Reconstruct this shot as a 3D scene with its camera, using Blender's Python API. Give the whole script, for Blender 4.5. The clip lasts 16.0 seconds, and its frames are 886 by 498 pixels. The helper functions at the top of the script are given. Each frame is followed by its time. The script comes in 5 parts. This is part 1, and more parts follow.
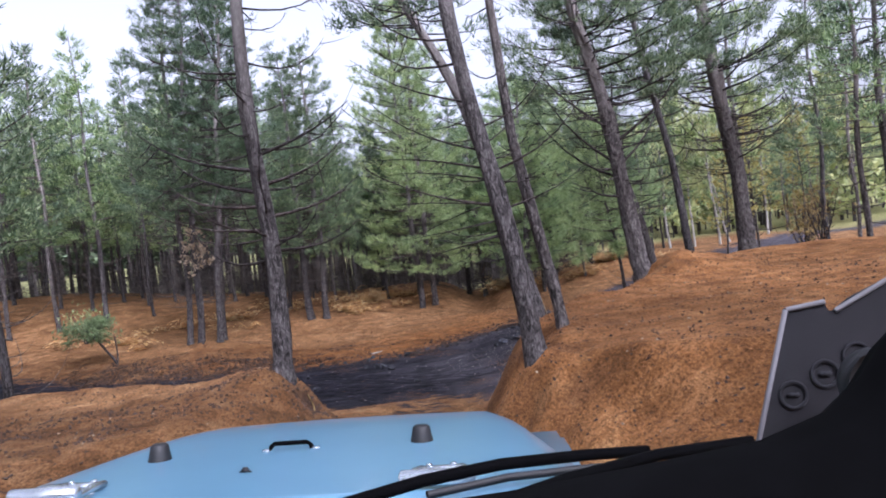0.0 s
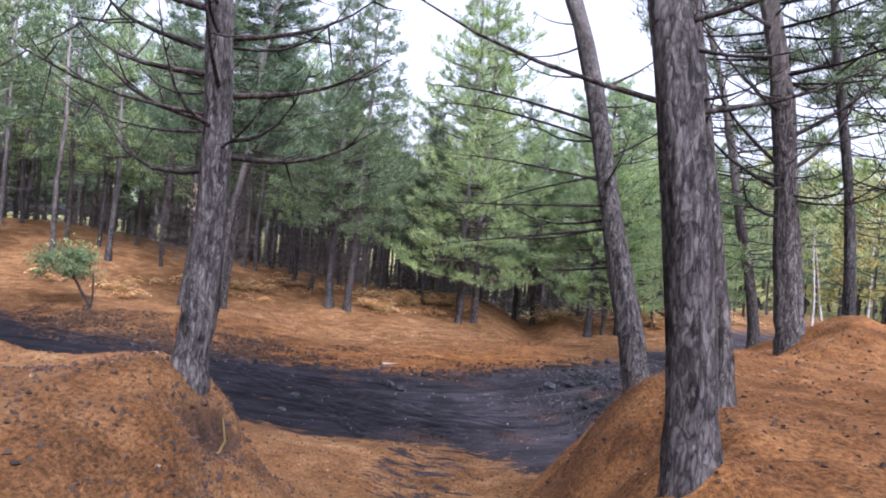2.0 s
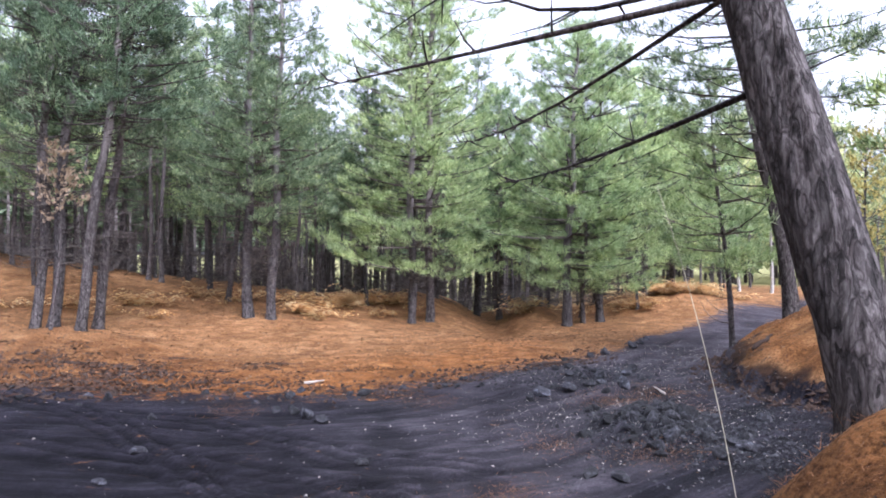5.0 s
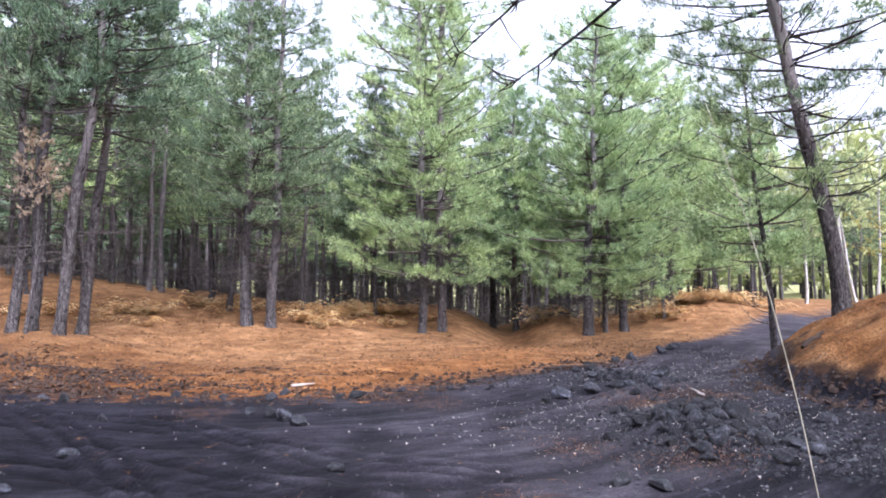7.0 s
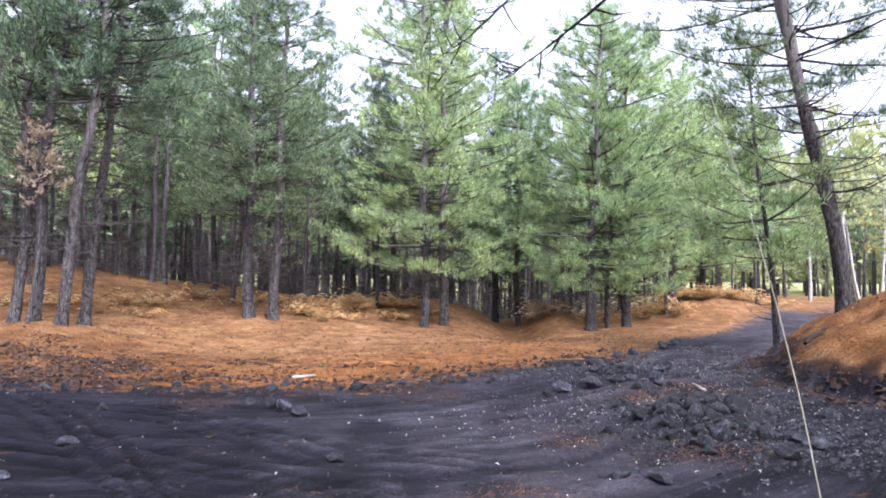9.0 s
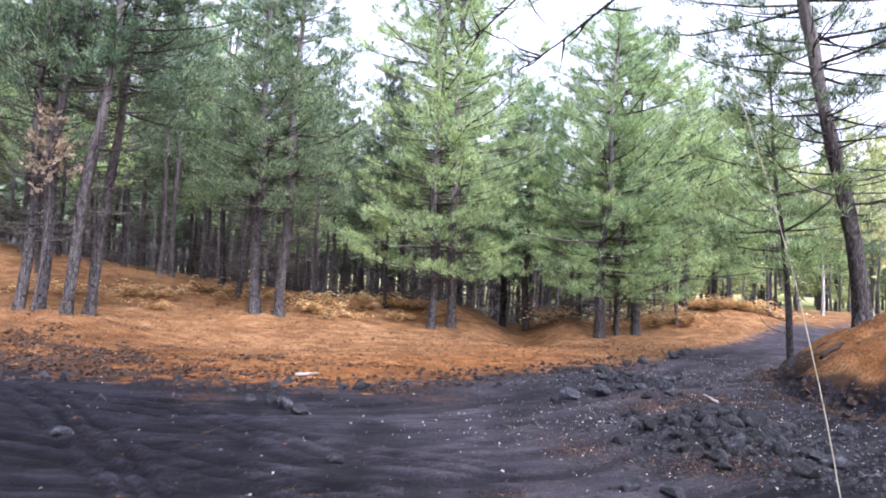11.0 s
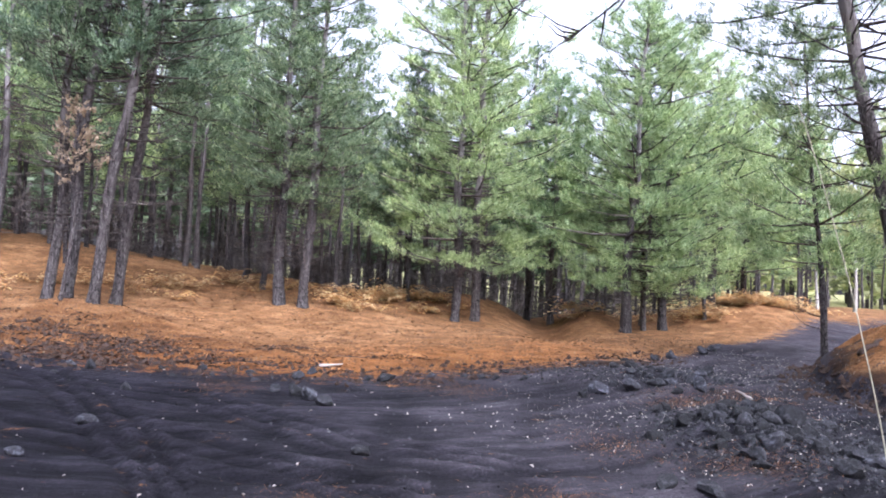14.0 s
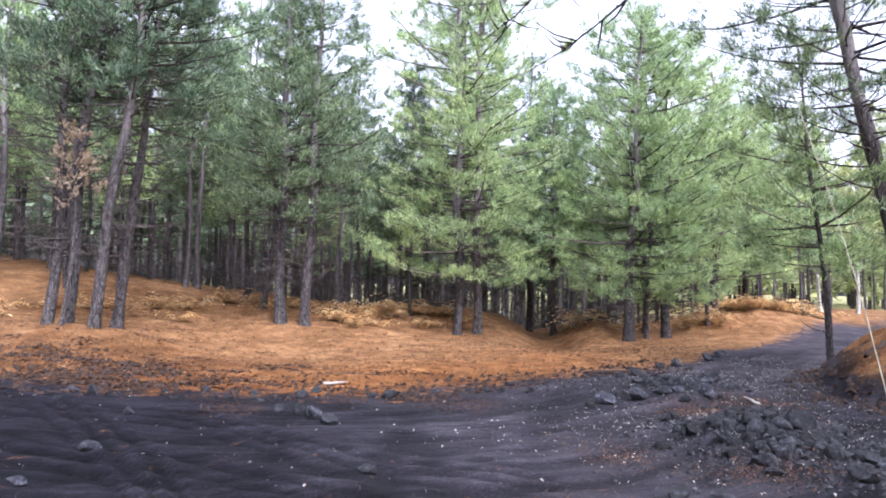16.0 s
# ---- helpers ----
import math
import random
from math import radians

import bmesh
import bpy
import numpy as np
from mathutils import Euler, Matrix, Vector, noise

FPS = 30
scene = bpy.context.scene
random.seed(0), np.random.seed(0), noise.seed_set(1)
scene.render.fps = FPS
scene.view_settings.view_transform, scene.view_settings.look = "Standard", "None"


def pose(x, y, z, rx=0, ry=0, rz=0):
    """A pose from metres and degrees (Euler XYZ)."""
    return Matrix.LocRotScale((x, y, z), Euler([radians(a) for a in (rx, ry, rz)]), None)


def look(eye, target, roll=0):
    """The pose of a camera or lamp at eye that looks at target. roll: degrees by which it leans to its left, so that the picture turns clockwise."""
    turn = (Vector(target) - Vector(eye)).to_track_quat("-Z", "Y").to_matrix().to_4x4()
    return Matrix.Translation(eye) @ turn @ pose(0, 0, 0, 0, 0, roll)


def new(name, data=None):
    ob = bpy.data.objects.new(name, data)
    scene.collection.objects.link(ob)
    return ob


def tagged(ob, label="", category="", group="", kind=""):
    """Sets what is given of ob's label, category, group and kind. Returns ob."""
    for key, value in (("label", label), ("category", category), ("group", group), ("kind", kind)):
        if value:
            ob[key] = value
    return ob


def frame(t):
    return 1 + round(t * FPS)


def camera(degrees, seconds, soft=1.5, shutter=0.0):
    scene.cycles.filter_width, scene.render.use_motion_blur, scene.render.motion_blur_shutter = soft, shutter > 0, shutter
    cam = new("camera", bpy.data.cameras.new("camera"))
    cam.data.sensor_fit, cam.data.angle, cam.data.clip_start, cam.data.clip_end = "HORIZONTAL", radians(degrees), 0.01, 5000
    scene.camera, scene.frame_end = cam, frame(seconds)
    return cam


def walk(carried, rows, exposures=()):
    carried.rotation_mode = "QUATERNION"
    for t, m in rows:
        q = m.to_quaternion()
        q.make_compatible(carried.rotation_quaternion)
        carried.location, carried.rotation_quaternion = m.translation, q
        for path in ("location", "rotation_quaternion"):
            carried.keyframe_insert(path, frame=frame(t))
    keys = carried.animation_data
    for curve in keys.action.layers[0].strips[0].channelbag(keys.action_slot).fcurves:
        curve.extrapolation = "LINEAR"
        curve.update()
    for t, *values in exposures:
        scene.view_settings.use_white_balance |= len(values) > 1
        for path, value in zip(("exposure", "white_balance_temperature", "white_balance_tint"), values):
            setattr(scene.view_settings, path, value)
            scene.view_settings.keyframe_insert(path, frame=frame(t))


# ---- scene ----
cam = camera(65.0, 16.0, soft=1.9)
PATH = [
    (0, (-0.372, -9.611, 3.414), (-0.309, -7.613, 3.362), -7.0),
    (0.5, (-0.399, -8.417, 3.272), (-0.359, -6.418, 3.23), 0.9),
    (1, (-0.374, -7.344, 3.163), (-0.396, -5.346, 3.086), 1.1),
    (1.5, (-0.337, -6.209, 3.013), (-0.334, -4.209, 2.995), -1.2),
    (2, (-0.35, -5.328, 2.845), (-0.431, -3.329, 2.848), 5.1),
    (2.5, (-0.276, -4.146, 2.684), (-0.278, -2.146, 2.696), 1.6),
    (3, (-0.213, -3.112, 2.549), (-0.11, -1.114, 2.562), -1.6),
    (3.5, (-0.212, -2.481, 2.437), (-0.122, -0.484, 2.495), -0.2),
    (4, (-0.192, -1.718, 2.361), (-0.131, 0.281, 2.363), 4.9),
    (4.5, (-0.198, -1.189, 2.236), (-0.111, 0.809, 2.251), 2.8),
    (5, (-0.185, -0.626, 2.111), (-0.134, 1.373, 2.142), 0.4),
    (5.2, (-0.2, -0.244, 2.13), (-0.222, 1.755, 2.126), 2.4),
    (7.3, (0.108, 0.735, 1.513), (0.102, 2.733, 1.618), -0.6),
    (7.5, (0.109, 0.744, 1.514), (0.102, 2.742, 1.605), -0.9),
    (8, (0.102, 0.751, 1.509), (0.079, 2.749, 1.61), 0.0),
    (8.5, (0.105, 0.748, 1.512), (0.086, 2.746, 1.597), 0.4),
    (11, (0.095, 0.941, 1.479), (0.054, 2.938, 1.571), 2.4),
    (11.5, (0.056, 1.094, 1.451), (-0.013, 3.089, 1.574), 5.4),
    (12, (0.04, 1.088, 1.446), (-0.053, 3.084, 1.526), 5.9),
    (12.5, (0.033, 1.079, 1.442), (-0.092, 3.075, 1.493), 8.2),
    (13, (0.051, 1.091, 1.434), (-0.042, 3.087, 1.522), 5.7),
    (13.5, (0.054, 1.091, 1.433), (-0.039, 3.087, 1.507), 3.7),
    (14, (0.046, 1.094, 1.432), (-0.059, 3.089, 1.505), 2.8),
    (14.5, (0.045, 1.087, 1.439), (-0.069, 3.083, 1.517), 3.4),
    (15, (0.038, 1.105, 1.439), (-0.089, 3.099, 1.534), 3.0),
    (15.5, (0.045, 1.097, 1.443), (-0.072, 3.091, 1.536), 1.8),
    (16, (0.029, 1.13, 1.44), (-0.077, 3.124, 1.551), 1.1),
]
walk(cam, [(t, look(eye, target, roll)) for t, eye, target, roll in PATH], exposures=[(0.0, 1.24, 5560.0, 24.0), (1.0, 1.46, 5560.0, 24.0), (2.5, 1.7, 5560.0, 24.0), (5.0, 2.03, 5560.0, 24.0), (8.0, 2.17, 5560.0, 24.0), (16.0, 2.13, 5560.0, 24.0)])

# ---- world and light ----
world = bpy.data.worlds.new("overcast_sky")
scene.world = world
world.use_nodes = True
wn = world.node_tree.nodes
sky = wn.new("ShaderNodeTexSky")
sky.sky_type = "NISHITA"
sky.sun_disc = False
sky.sun_elevation = radians(48)
sky.sun_rotation = radians(153.4)
sky.air_density, sky.dust_density, sky.ozone_density = 1.0, 6.0, 0.6
soften = wn.new("ShaderNodeHueSaturation")
soften.inputs["Saturation"].default_value = 0.22
world.node_tree.links.new(sky.outputs[0], soften.inputs["Color"])
world.node_tree.links.new(soften.outputs[0], wn["Background"].inputs["Color"])
wn["Background"].inputs["Strength"].default_value = 0.15

sun_data = bpy.data.lights.new("sun", "SUN")
sun_data.energy, sun_data.angle, sun_data.color = 1.3, radians(14), (1.0, 0.97, 0.92)
sun = new("sun", sun_data)
sun.matrix_world = look((10, -12, 25), (0, 8, 0))



# ---- materials ----
def material(name, rough=0.9, metal=0.0):
    m = bpy.data.materials.new(name)
    m.use_nodes = True
    n = m.node_tree.nodes
    b = n["Principled BSDF"]
    b.inputs["Roughness"].default_value = rough
    b.inputs["Metallic"].default_value = metal
    return m, n, m.node_tree.links, b


def ramp(n, stops):
    r = n.new("ShaderNodeValToRGB")
    e = r.color_ramp.elements
    while len(e) < len(stops):
        e.new(0.5)
    for el, (p, c) in zip(e, stops):
        el.position, el.color = p, (*c, 1)
    return r


def noise_node(n, l, scale, detail=4, rough=0.6, vec=None):
    t = n.new("ShaderNodeTexNoise")
    t.inputs["Scale"].default_value = scale
    t.inputs["Detail"].default_value = detail
    t.inputs["Roughness"].default_value = rough
    if vec is not None:
        l.new(vec, t.inputs["Vector"])
    return t


def position(n, l, sx=1, sy=1, sz=1, world_space=False):
    if world_space:
        g = n.new("ShaderNodeNewGeometry").outputs["Position"]
    else:
        g = n.new("ShaderNodeTexCoord").outputs["Object"]
    mp = n.new("ShaderNodeMapping")
    mp.inputs["Scale"].default_value = (sx, sy, sz)
    l.new(g, mp.inputs["Vector"])
    return mp.outputs[0]


def mix(n, l, a, b, fac, mode="MIX"):
    m = n.new("ShaderNodeMix")
    m.data_type, m.blend_type = "RGBA", mode
    for socket, value in ((m.inputs["Factor"], fac), (m.inputs["A"], a), (m.inputs["B"], b)):
        if isinstance(value, (tuple, float, int)):
            socket.default_value = (*value, 1) if isinstance(value, tuple) else value
        else:
            l.new(value, socket)
    return m.outputs["Result"]


def bump(n, l, height, strength, distance, target, normal=None):
    b = n.new("ShaderNodeBump")
    b.inputs["Strength"].default_value, b.inputs["Distance"].default_value = strength, distance
    l.new(height, b.inputs["Height"])
    if normal is not None:
        l.new(normal, b.inputs["Normal"])
    if target is not None:
        l.new(b.outputs[0], target.inputs["Normal"])
    return b.outputs[0]


def bark_material(name, dark, light, paler=False):
    m, n, l, b = material(name, 0.95)
    raw = position(n, l, 1, 1, 0.38)
    warp = noise_node(n, l, 9, 3, 0.6, raw)
    off = n.new("ShaderNodeVectorMath")
    off.operation = "MULTIPLY_ADD"
    off.inputs[1].default_value = (0.16, 0.16, 0.16)
    l.new(warp.outputs["Color"], off.inputs[0])
    l.new(raw, off.inputs[2])
    vec = off.outputs[0]
    ridge = noise_node(n, l, 30, 5, 0.62, position(n, l, 1, 1, 0.16))
    plates = ramp(n, [(0.4, (0, 0, 0)), (0.52, (1, 1, 1))])
    l.new(ridge.outputs[0], plates.inputs[0])
    cell = n.new("ShaderNodeTexVoronoi")
    cell.inputs["Scale"].default_value = 32
    l.new(vec, cell.inputs["Vector"])
    flake = ramp(n, [(0.1, dark), (0.55, light), (0.95, tuple(1.2 * c for c in light))])
    l.new(cell.outputs["Color"], flake.inputs[0])
    fine = noise_node(n, l, 55, 6, 0.75, vec)
    tone = ramp(n, [(0.3, (0.45, 0.43, 0.42)), (0.7, (1.35, 1.35, 1.36))])
    l.new(fine.outputs[0], tone.inputs[0])
    c = mix(n, l, flake.outputs[0], tone.outputs[0], 1.0, "MULTIPLY")
    big = noise_node(n, l, 3.5, 5, 0.7, position(n, l, 1, 1, 0.6))
    lich = ramp(n, [(0.48, (0, 0, 0)), (0.74, (0.6, 0.6, 0.6))])
    l.new(big.outputs[0], lich.inputs[0])
    c = mix(n, l, c, (0.1, 0.096, 0.092), lich.outputs[0])
    crack = mix(n, l, (0.42, 0.4, 0.4), (1, 1, 1), plates.outputs[0])
    c = mix(n, l, c, crack, 1.0, "MULTIPLY")
    scale_vec = n.new("ShaderNodeVectorMath")
    scale_vec.operation = "MULTIPLY"
    scale_vec.inputs[1].default_value = (1.0, 1.0, 0.7)
    l.new(vec, scale_vec.inputs[0])
    gap = n.new("ShaderNodeTexVoronoi")
    gap.feature = "DISTANCE_TO_EDGE"
    gap.inputs["Scale"].default_value = 25
    l.new(scale_vec.outputs[0], gap.inputs["Vector"])
    seam = ramp(n, [(0.0, (0.36, 0.34, 0.34)), (0.08, (0.72, 0.7, 0.7)), (0.22, (1.08, 1.08, 1.08))])
    l.new(gap.outputs["Distance"], seam.inputs[0])
    c = mix(n, l, c, seam.outputs[0], 1.0, "MULTIPLY")
    knot = n.new("ShaderNodeTexVoronoi")
    knot.inputs["Scale"].default_value = 3.2
    l.new(position(n, l), knot.inputs["Vector"])
    kr = ramp(n, [(0.05, (0.18, 0.16, 0.15)), (0.14, (1, 1, 1))])
    l.new(knot.outputs["Distance"], kr.inputs[0])
    c = mix(n, l, c, kr.outputs[0], 1.0, "MULTIPLY")
    # bark fades to a paler grey higher up the trunk
    if paler:
        rise = n.new("ShaderNodeSeparateXYZ")
        l.new(n.new("ShaderNodeTexCoord").outputs["Object"], rise.inputs[0])
        wander = n.new("ShaderNodeMath")
        wander.operation = "MULTIPLY_ADD"
        wander.inputs[1].default_value = 2.4
        l.new(big.outputs[0], wander.inputs[0])
        l.new(rise.outputs["Z"], wander.inputs[2])
        upper_tone = n.new("ShaderNodeMapRange")
        upper_tone.inputs["From Min"].default_value, upper_tone.inputs["From Max"].default_value = 4.2, 6.6
        upper_tone.inputs["To Max"].default_value = 0.62
        l.new(wander.outputs[0], upper_tone.inputs["Value"])
        c = mix(n, l, c, (0.24, 0.225, 0.215), upper_tone.outputs["Result"])
    info = n.new("ShaderNodeObjectInfo")
    shade = ramp(n, [(0.0, (0.75, 0.75, 0.78)), (1.0, (1.2, 1.15, 1.12))])
    l.new(info.outputs["Random"], shade.inputs[0])
    c = mix(n, l, c, shade.outputs[0], 1.0, "MULTIPLY")
    l.new(c, b.inputs["Base Color"])
    nb = bump(n, l, plates.outputs[0], 0.5, 0.008, None)
    nb = bump(n, l, seam.outputs[0], 0.6, 0.01, None, nb)
    bump(n, l, fine.outputs[0], 0.7, 0.008, b, nb)
    b.inputs["Specular IOR Level"].default_value = 0.2
    return m


def needle_material(name, a, b_col, tip):
    m, n, l, b = material(name, 0.62)
    info = n.new("ShaderNodeObjectInfo")
    geo = n.new("ShaderNodeNewGeometry")
    r = ramp(n, [(0.0, a), (0.55, b_col), (1.0, tip)])
    l.new(geo.outputs["Random Per Island"], r.inputs[0])
    per = ramp(n, [(0.0, (0.72, 0.8, 0.85)), (0.5, (1.0, 1.0, 1.0)), (1.0, (1.05, 1.05, 1.0))])
    l.new(info.outputs["Random"], per.inputs[0])
    c = mix(n, l, r.outputs[0], per.outputs[0], 1.0, "MULTIPLY")
    clump = noise_node(n, l, 0.9, 3, 0.6, position(n, l))
    cr = ramp(n, [(0.35, (0.75, 0.8, 0.85)), (0.7, (1.2, 1.18, 1.02))])
    l.new(clump.outputs[0], cr.inputs[0])
    c = mix(n, l, c, cr.outputs[0], 1.0, "MULTIPLY")
    l.new(c, b.inputs["Base Color"])
    tr = n.new("ShaderNodeBsdfTranslucent")
    l.new(c, tr.inputs["Color"])
    ms = n.new("ShaderNodeMixShader")
    ms.inputs[0].default_value = 0.48
    l.new(b.outputs[0], ms.inputs[1])
    l.new(tr.outputs[0], ms.inputs[2])
    l.new(ms.outputs[0], n["Material Output"].inputs["Surface"])
    return m


def rock_material(name="lava_rock", tone=1.0):
    m, n, l, b = material(name, 0.9)
    vec = position(n, l)
    a = noise_node(n, l, 6, 6, 0.7, vec)
    r = ramp(n, [(0.34, (0.004, 0.004, 0.005)), (0.53, (0.022 * tone, 0.0226 * tone, 0.027 * tone)), (0.73, (0.11 * tone, 0.115 * tone, 0.13 * tone))])
    l.new(a.outputs[0], r.inputs[0])
    info = n.new("ShaderNodeObjectInfo")
    per = ramp(n, [(0.0, (0.4, 0.4, 0.4)), (0.7, (0.9, 0.9, 0.93)), (1.0, (1.7, 1.7, 1.78))])
    l.new(info.outputs["Random"], per.inputs[0])
    l.new(mix(n, l, r.outputs[0], per.outputs[0], 1.0, "MULTIPLY"), b.inputs["Base Color"])
    f = noise_node(n, l, 40, 4, 0.7, vec)
    bump(n, l, f.outputs[0], 0.8, 0.01, b)
    return m


def ground_material():
    """Pine litter and volcanic sand, told apart by the attribute ash; bare soil on cut banks by the attribute cut."""
    m, n, l, b = material("forest_floor", 0.95)
    vec = position(n, l, 1, 1, 1, True)
    at = n.new("ShaderNodeAttribute")
    at.attribute_name = "ash"
    cut = n.new("ShaderNodeAttribute")
    cut.attribute_name = "cut"
    # litter
    big = noise_node(n, l, 0.7, 5, 0.65, vec)
    mid = noise_node(n, l, 2.3, 5, 0.65, vec)
    fine = noise_node(n, l, 38, 4, 0.75, position(n, l, 1, 0.6, 1, True))
    r1 = ramp(n, [(0.3, (0.09, 0.043, 0.017)), (0.5, (0.172, 0.085, 0.033)), (0.7, (0.262, 0.15, 0.07))])
    l.new(mid.outputs[0], r1.inputs[0])
    r2 = ramp(n, [(0.34, (0.34, 0.31, 0.28)), (0.5, (1, 1, 1)), (0.68, (1.6, 1.66, 1.74))])
    l.new(fine.outputs[0], r2.inputs[0])
    lit = mix(n, l, r1.outputs[0], r2.outputs[0], 1.0, "MULTIPLY")
    r3 = ramp(n, [(0.36, (0.68, 0.66, 0.62)), (0.52, (1, 1, 1)), (0.68, (1.15, 1.22, 1.28))])
    l.new(big.outputs[0], r3.inputs[0])
    lit = mix(n, l, lit, r3.outputs[0], 1.0, "MULTIPLY")
    new_fall = n.new("ShaderNodeAttribute")
    new_fall.attribute_name = "fresh"
    nf = ramp(n, [(0.0, (0.97, 0.99, 1.01)), (1.0, (1.16, 0.98, 0.74))])
    l.new(new_fall.outputs["Fac"], nf.inputs[0])
    lit = mix(n, l, lit, nf.outputs[0], 1.0, "MULTIPLY")
    spk = noise_node(n, l, 9, 5, 0.75, vec)
    sr = ramp(n, [(0.57, (0, 0, 0)), (0.66, (0.85, 0.85, 0.85))])
    l.new(spk.outputs[0], sr.inputs[0])
    lit = mix(n, l, lit, (0.06, 0.03, 0.015), sr.outputs[0])
    # litter multiplied to a darker brown where masked
    darkening = n.new("ShaderNodeAttribute")
    darkening.attribute_name = "darkened"
    lit = mix(n, l, lit, (0.62, 0.58, 0.54), darkening.outputs["Fac"], "MULTIPLY")
    far_grass = n.new("ShaderNodeAttribute")
    far_grass.attribute_name = "meadow"
    grassy = ramp(n, [(0.35, (0.12, 0.13, 0.05)), (0.65, (0.24, 0.23, 0.1))])
    l.new(mid.outputs[0], grassy.inputs[0])
    lit = mix(n, l, lit, grassy.outputs[0], far_grass.outputs["Fac"])
    # soil of the cut banks
    sn = noise_node(n, l, 7, 5, 0.7, vec)
    soil = ramp(n, [(0.35, (0.012, 0.008, 0.007)), (0.65, (0.055, 0.03, 0.017))])
    l.new(sn.outputs[0], soil.inputs[0])
    lit = mix(n, l, lit, soil.outputs[0], cut.outputs["Fac"])
    # volcanic sand
    an = noise_node(n, l, 1.6, 6, 0.7, position(n, l, 0.7, 1.2, 1, True))
    ag = noise_node(n, l, 44, 5, 0.85, vec)
    ar = ramp(n, [(0.32, (0.006, 0.0056, 0.0068)), (0.52, (0.0128, 0.012, 0.0143)), (0.75, (0.0255, 0.0243, 0.0275))])
    l.new(an.outputs[0], ar.inputs[0])
    agr = ramp(n, [(0.36, (0.45, 0.45, 0.46)), (0.54, (1, 1, 1)), (0.7, (2.4, 2.35, 2.35))])
    l.new(ag.outputs[0], agr.inputs[0])
    ash = mix(n, l, ar.outputs[0], agr.outputs[0], 1.0, "MULTIPLY")
    # shading put into the colour: ruts darker, thrown-up sand lighter
    track = n.new("ShaderNodeAttribute")
    track.attribute_name = "rut"
    tr = ramp(n, [(0.2, (0.55, 0.55, 0.57)), (0.5, (1, 1, 1)), (0.8, (1.5, 1.48, 1.45))])
    l.new(track.outputs["Fac"], tr.inputs[0])
    ash = mix(n, l, ash, tr.outputs[0], 1.0, "MULTIPLY")
    grit = n.new("ShaderNodeAttribute")
    grit.attribute_name = "grit"
    gr = ramp(n, [(0.0, (0.95, 0.95, 1.06)), (0.45, (2.0, 1.98, 1.98)), (1.0, (3.3, 3.2, 3.15))])
    l.new(grit.outputs["Fac"], gr.inputs[0])
    ash = mix(n, l, ash, gr.outputs[0], 1.0, "MULTIPLY")
    comb = n.new("ShaderNodeCombineXYZ")
    for k, (key, times) in enumerate((("across", 8.0), ("along", 0.36))):
        reach = n.new("ShaderNodeAttribute")
        reach.attribute_name = key
        scaled = n.new("ShaderNodeMath")
        scaled.operation = "MULTIPLY"
        scaled.inputs[1].default_value = times
        l.new(reach.outputs["Fac"], scaled.inputs[0])
        l.new(scaled.outputs[0], comb.inputs[k])
    drift = noise_node(n, l, 1.1, 3, 0.6, vec)
    shift = n.new("ShaderNodeVectorMath")
    shift.operation = "MULTIPLY_ADD"
    shift.inputs[1].default_value = (1.6, 0.6, 0.0)
    l.new(drift.outputs["Color"], shift.inputs[0])
    l.new(comb.outputs[0], shift.inputs[2])
    # furrows shaded in colour too, dark in the dips and pale on crests
    furrow = noise_node(n, l, 1.5, 6, 0.66, shift.outputs[0])
    fr = ramp(n, [(0.34, (0.35, 0.35, 0.38)), (0.46, (0.85, 0.85, 0.89)), (0.53, (1.1, 1.1, 1.13)), (0.66, (1.95, 1.93, 1.95))])
    l.new(furrow.outputs[0], fr.inputs[0])
    less = n.new("ShaderNodeMath")
    less.operation = "MULTIPLY_ADD"
    less.inputs[1].default_value, less.inputs[2].default_value = -0.8, 1.0
    l.new(grit.outputs["Fac"], less.inputs[0])
    ash = mix(n, l, ash, fr.outputs[0], less.outputs[0], "MULTIPLY")
    # ragged border
    en = noise_node(n, l, 3.6, 8, 0.78, position(n, l, 0.5, 1.5, 1, True))
    add = n.new("ShaderNodeMath")
    add.operation = "ADD"
    sub = n.new("ShaderNodeMath")
    sub.operation = "MULTIPLY_ADD"
    sub.inputs[1].default_value, sub.inputs[2].default_value = 3.4, -1.7
    l.new(en.outputs[0], sub.inputs[0])
    l.new(at.outputs["Fac"], add.inputs[0])
    l.new(sub.outputs[0], add.inputs[1])
    er = ramp(n, [(0.42, (0, 0, 0)), (0.58, (1, 1, 1))])
    l.new(add.outputs[0], er.inputs[0])
    c = mix(n, l, lit, ash, er.outputs[0])
    l.new(c, b.inputs["Base Color"])
    nb = bump(n, l, fine.outputs[0], 0.7, 0.02, None)
    nb = bump(n, l, spk.outputs[0], 0.6, 0.04, None, nb)
    nb = bump(n, l, mid.outputs[0], 0.5, 0.07, None, nb)
    nb = bump(n, l, furrow.outputs[0], 0.55, 0.05, None, nb)
    bump(n, l, ag.outputs[0], 0.6, 0.014, b, nb)
    b.inputs["Specular IOR Level"].default_value = 0.12
    return m


def plain(name, colour, rough=0.6, metal=0.0, grain=12.0, vary=0.25):
    m, n, l, b = material(name, rough, metal)
    t = noise_node(n, l, grain, 4, 0.65, position(n, l))
    r = ramp(n, [(0.3, tuple(c * (1 - vary) for c in colour)), (0.7, tuple(min(1, c * (1 + vary)) for c in colour))])
    l.new(t.outputs[0], r.inputs[0])
    l.new(r.outputs[0], b.inputs["Base Color"])
    return m


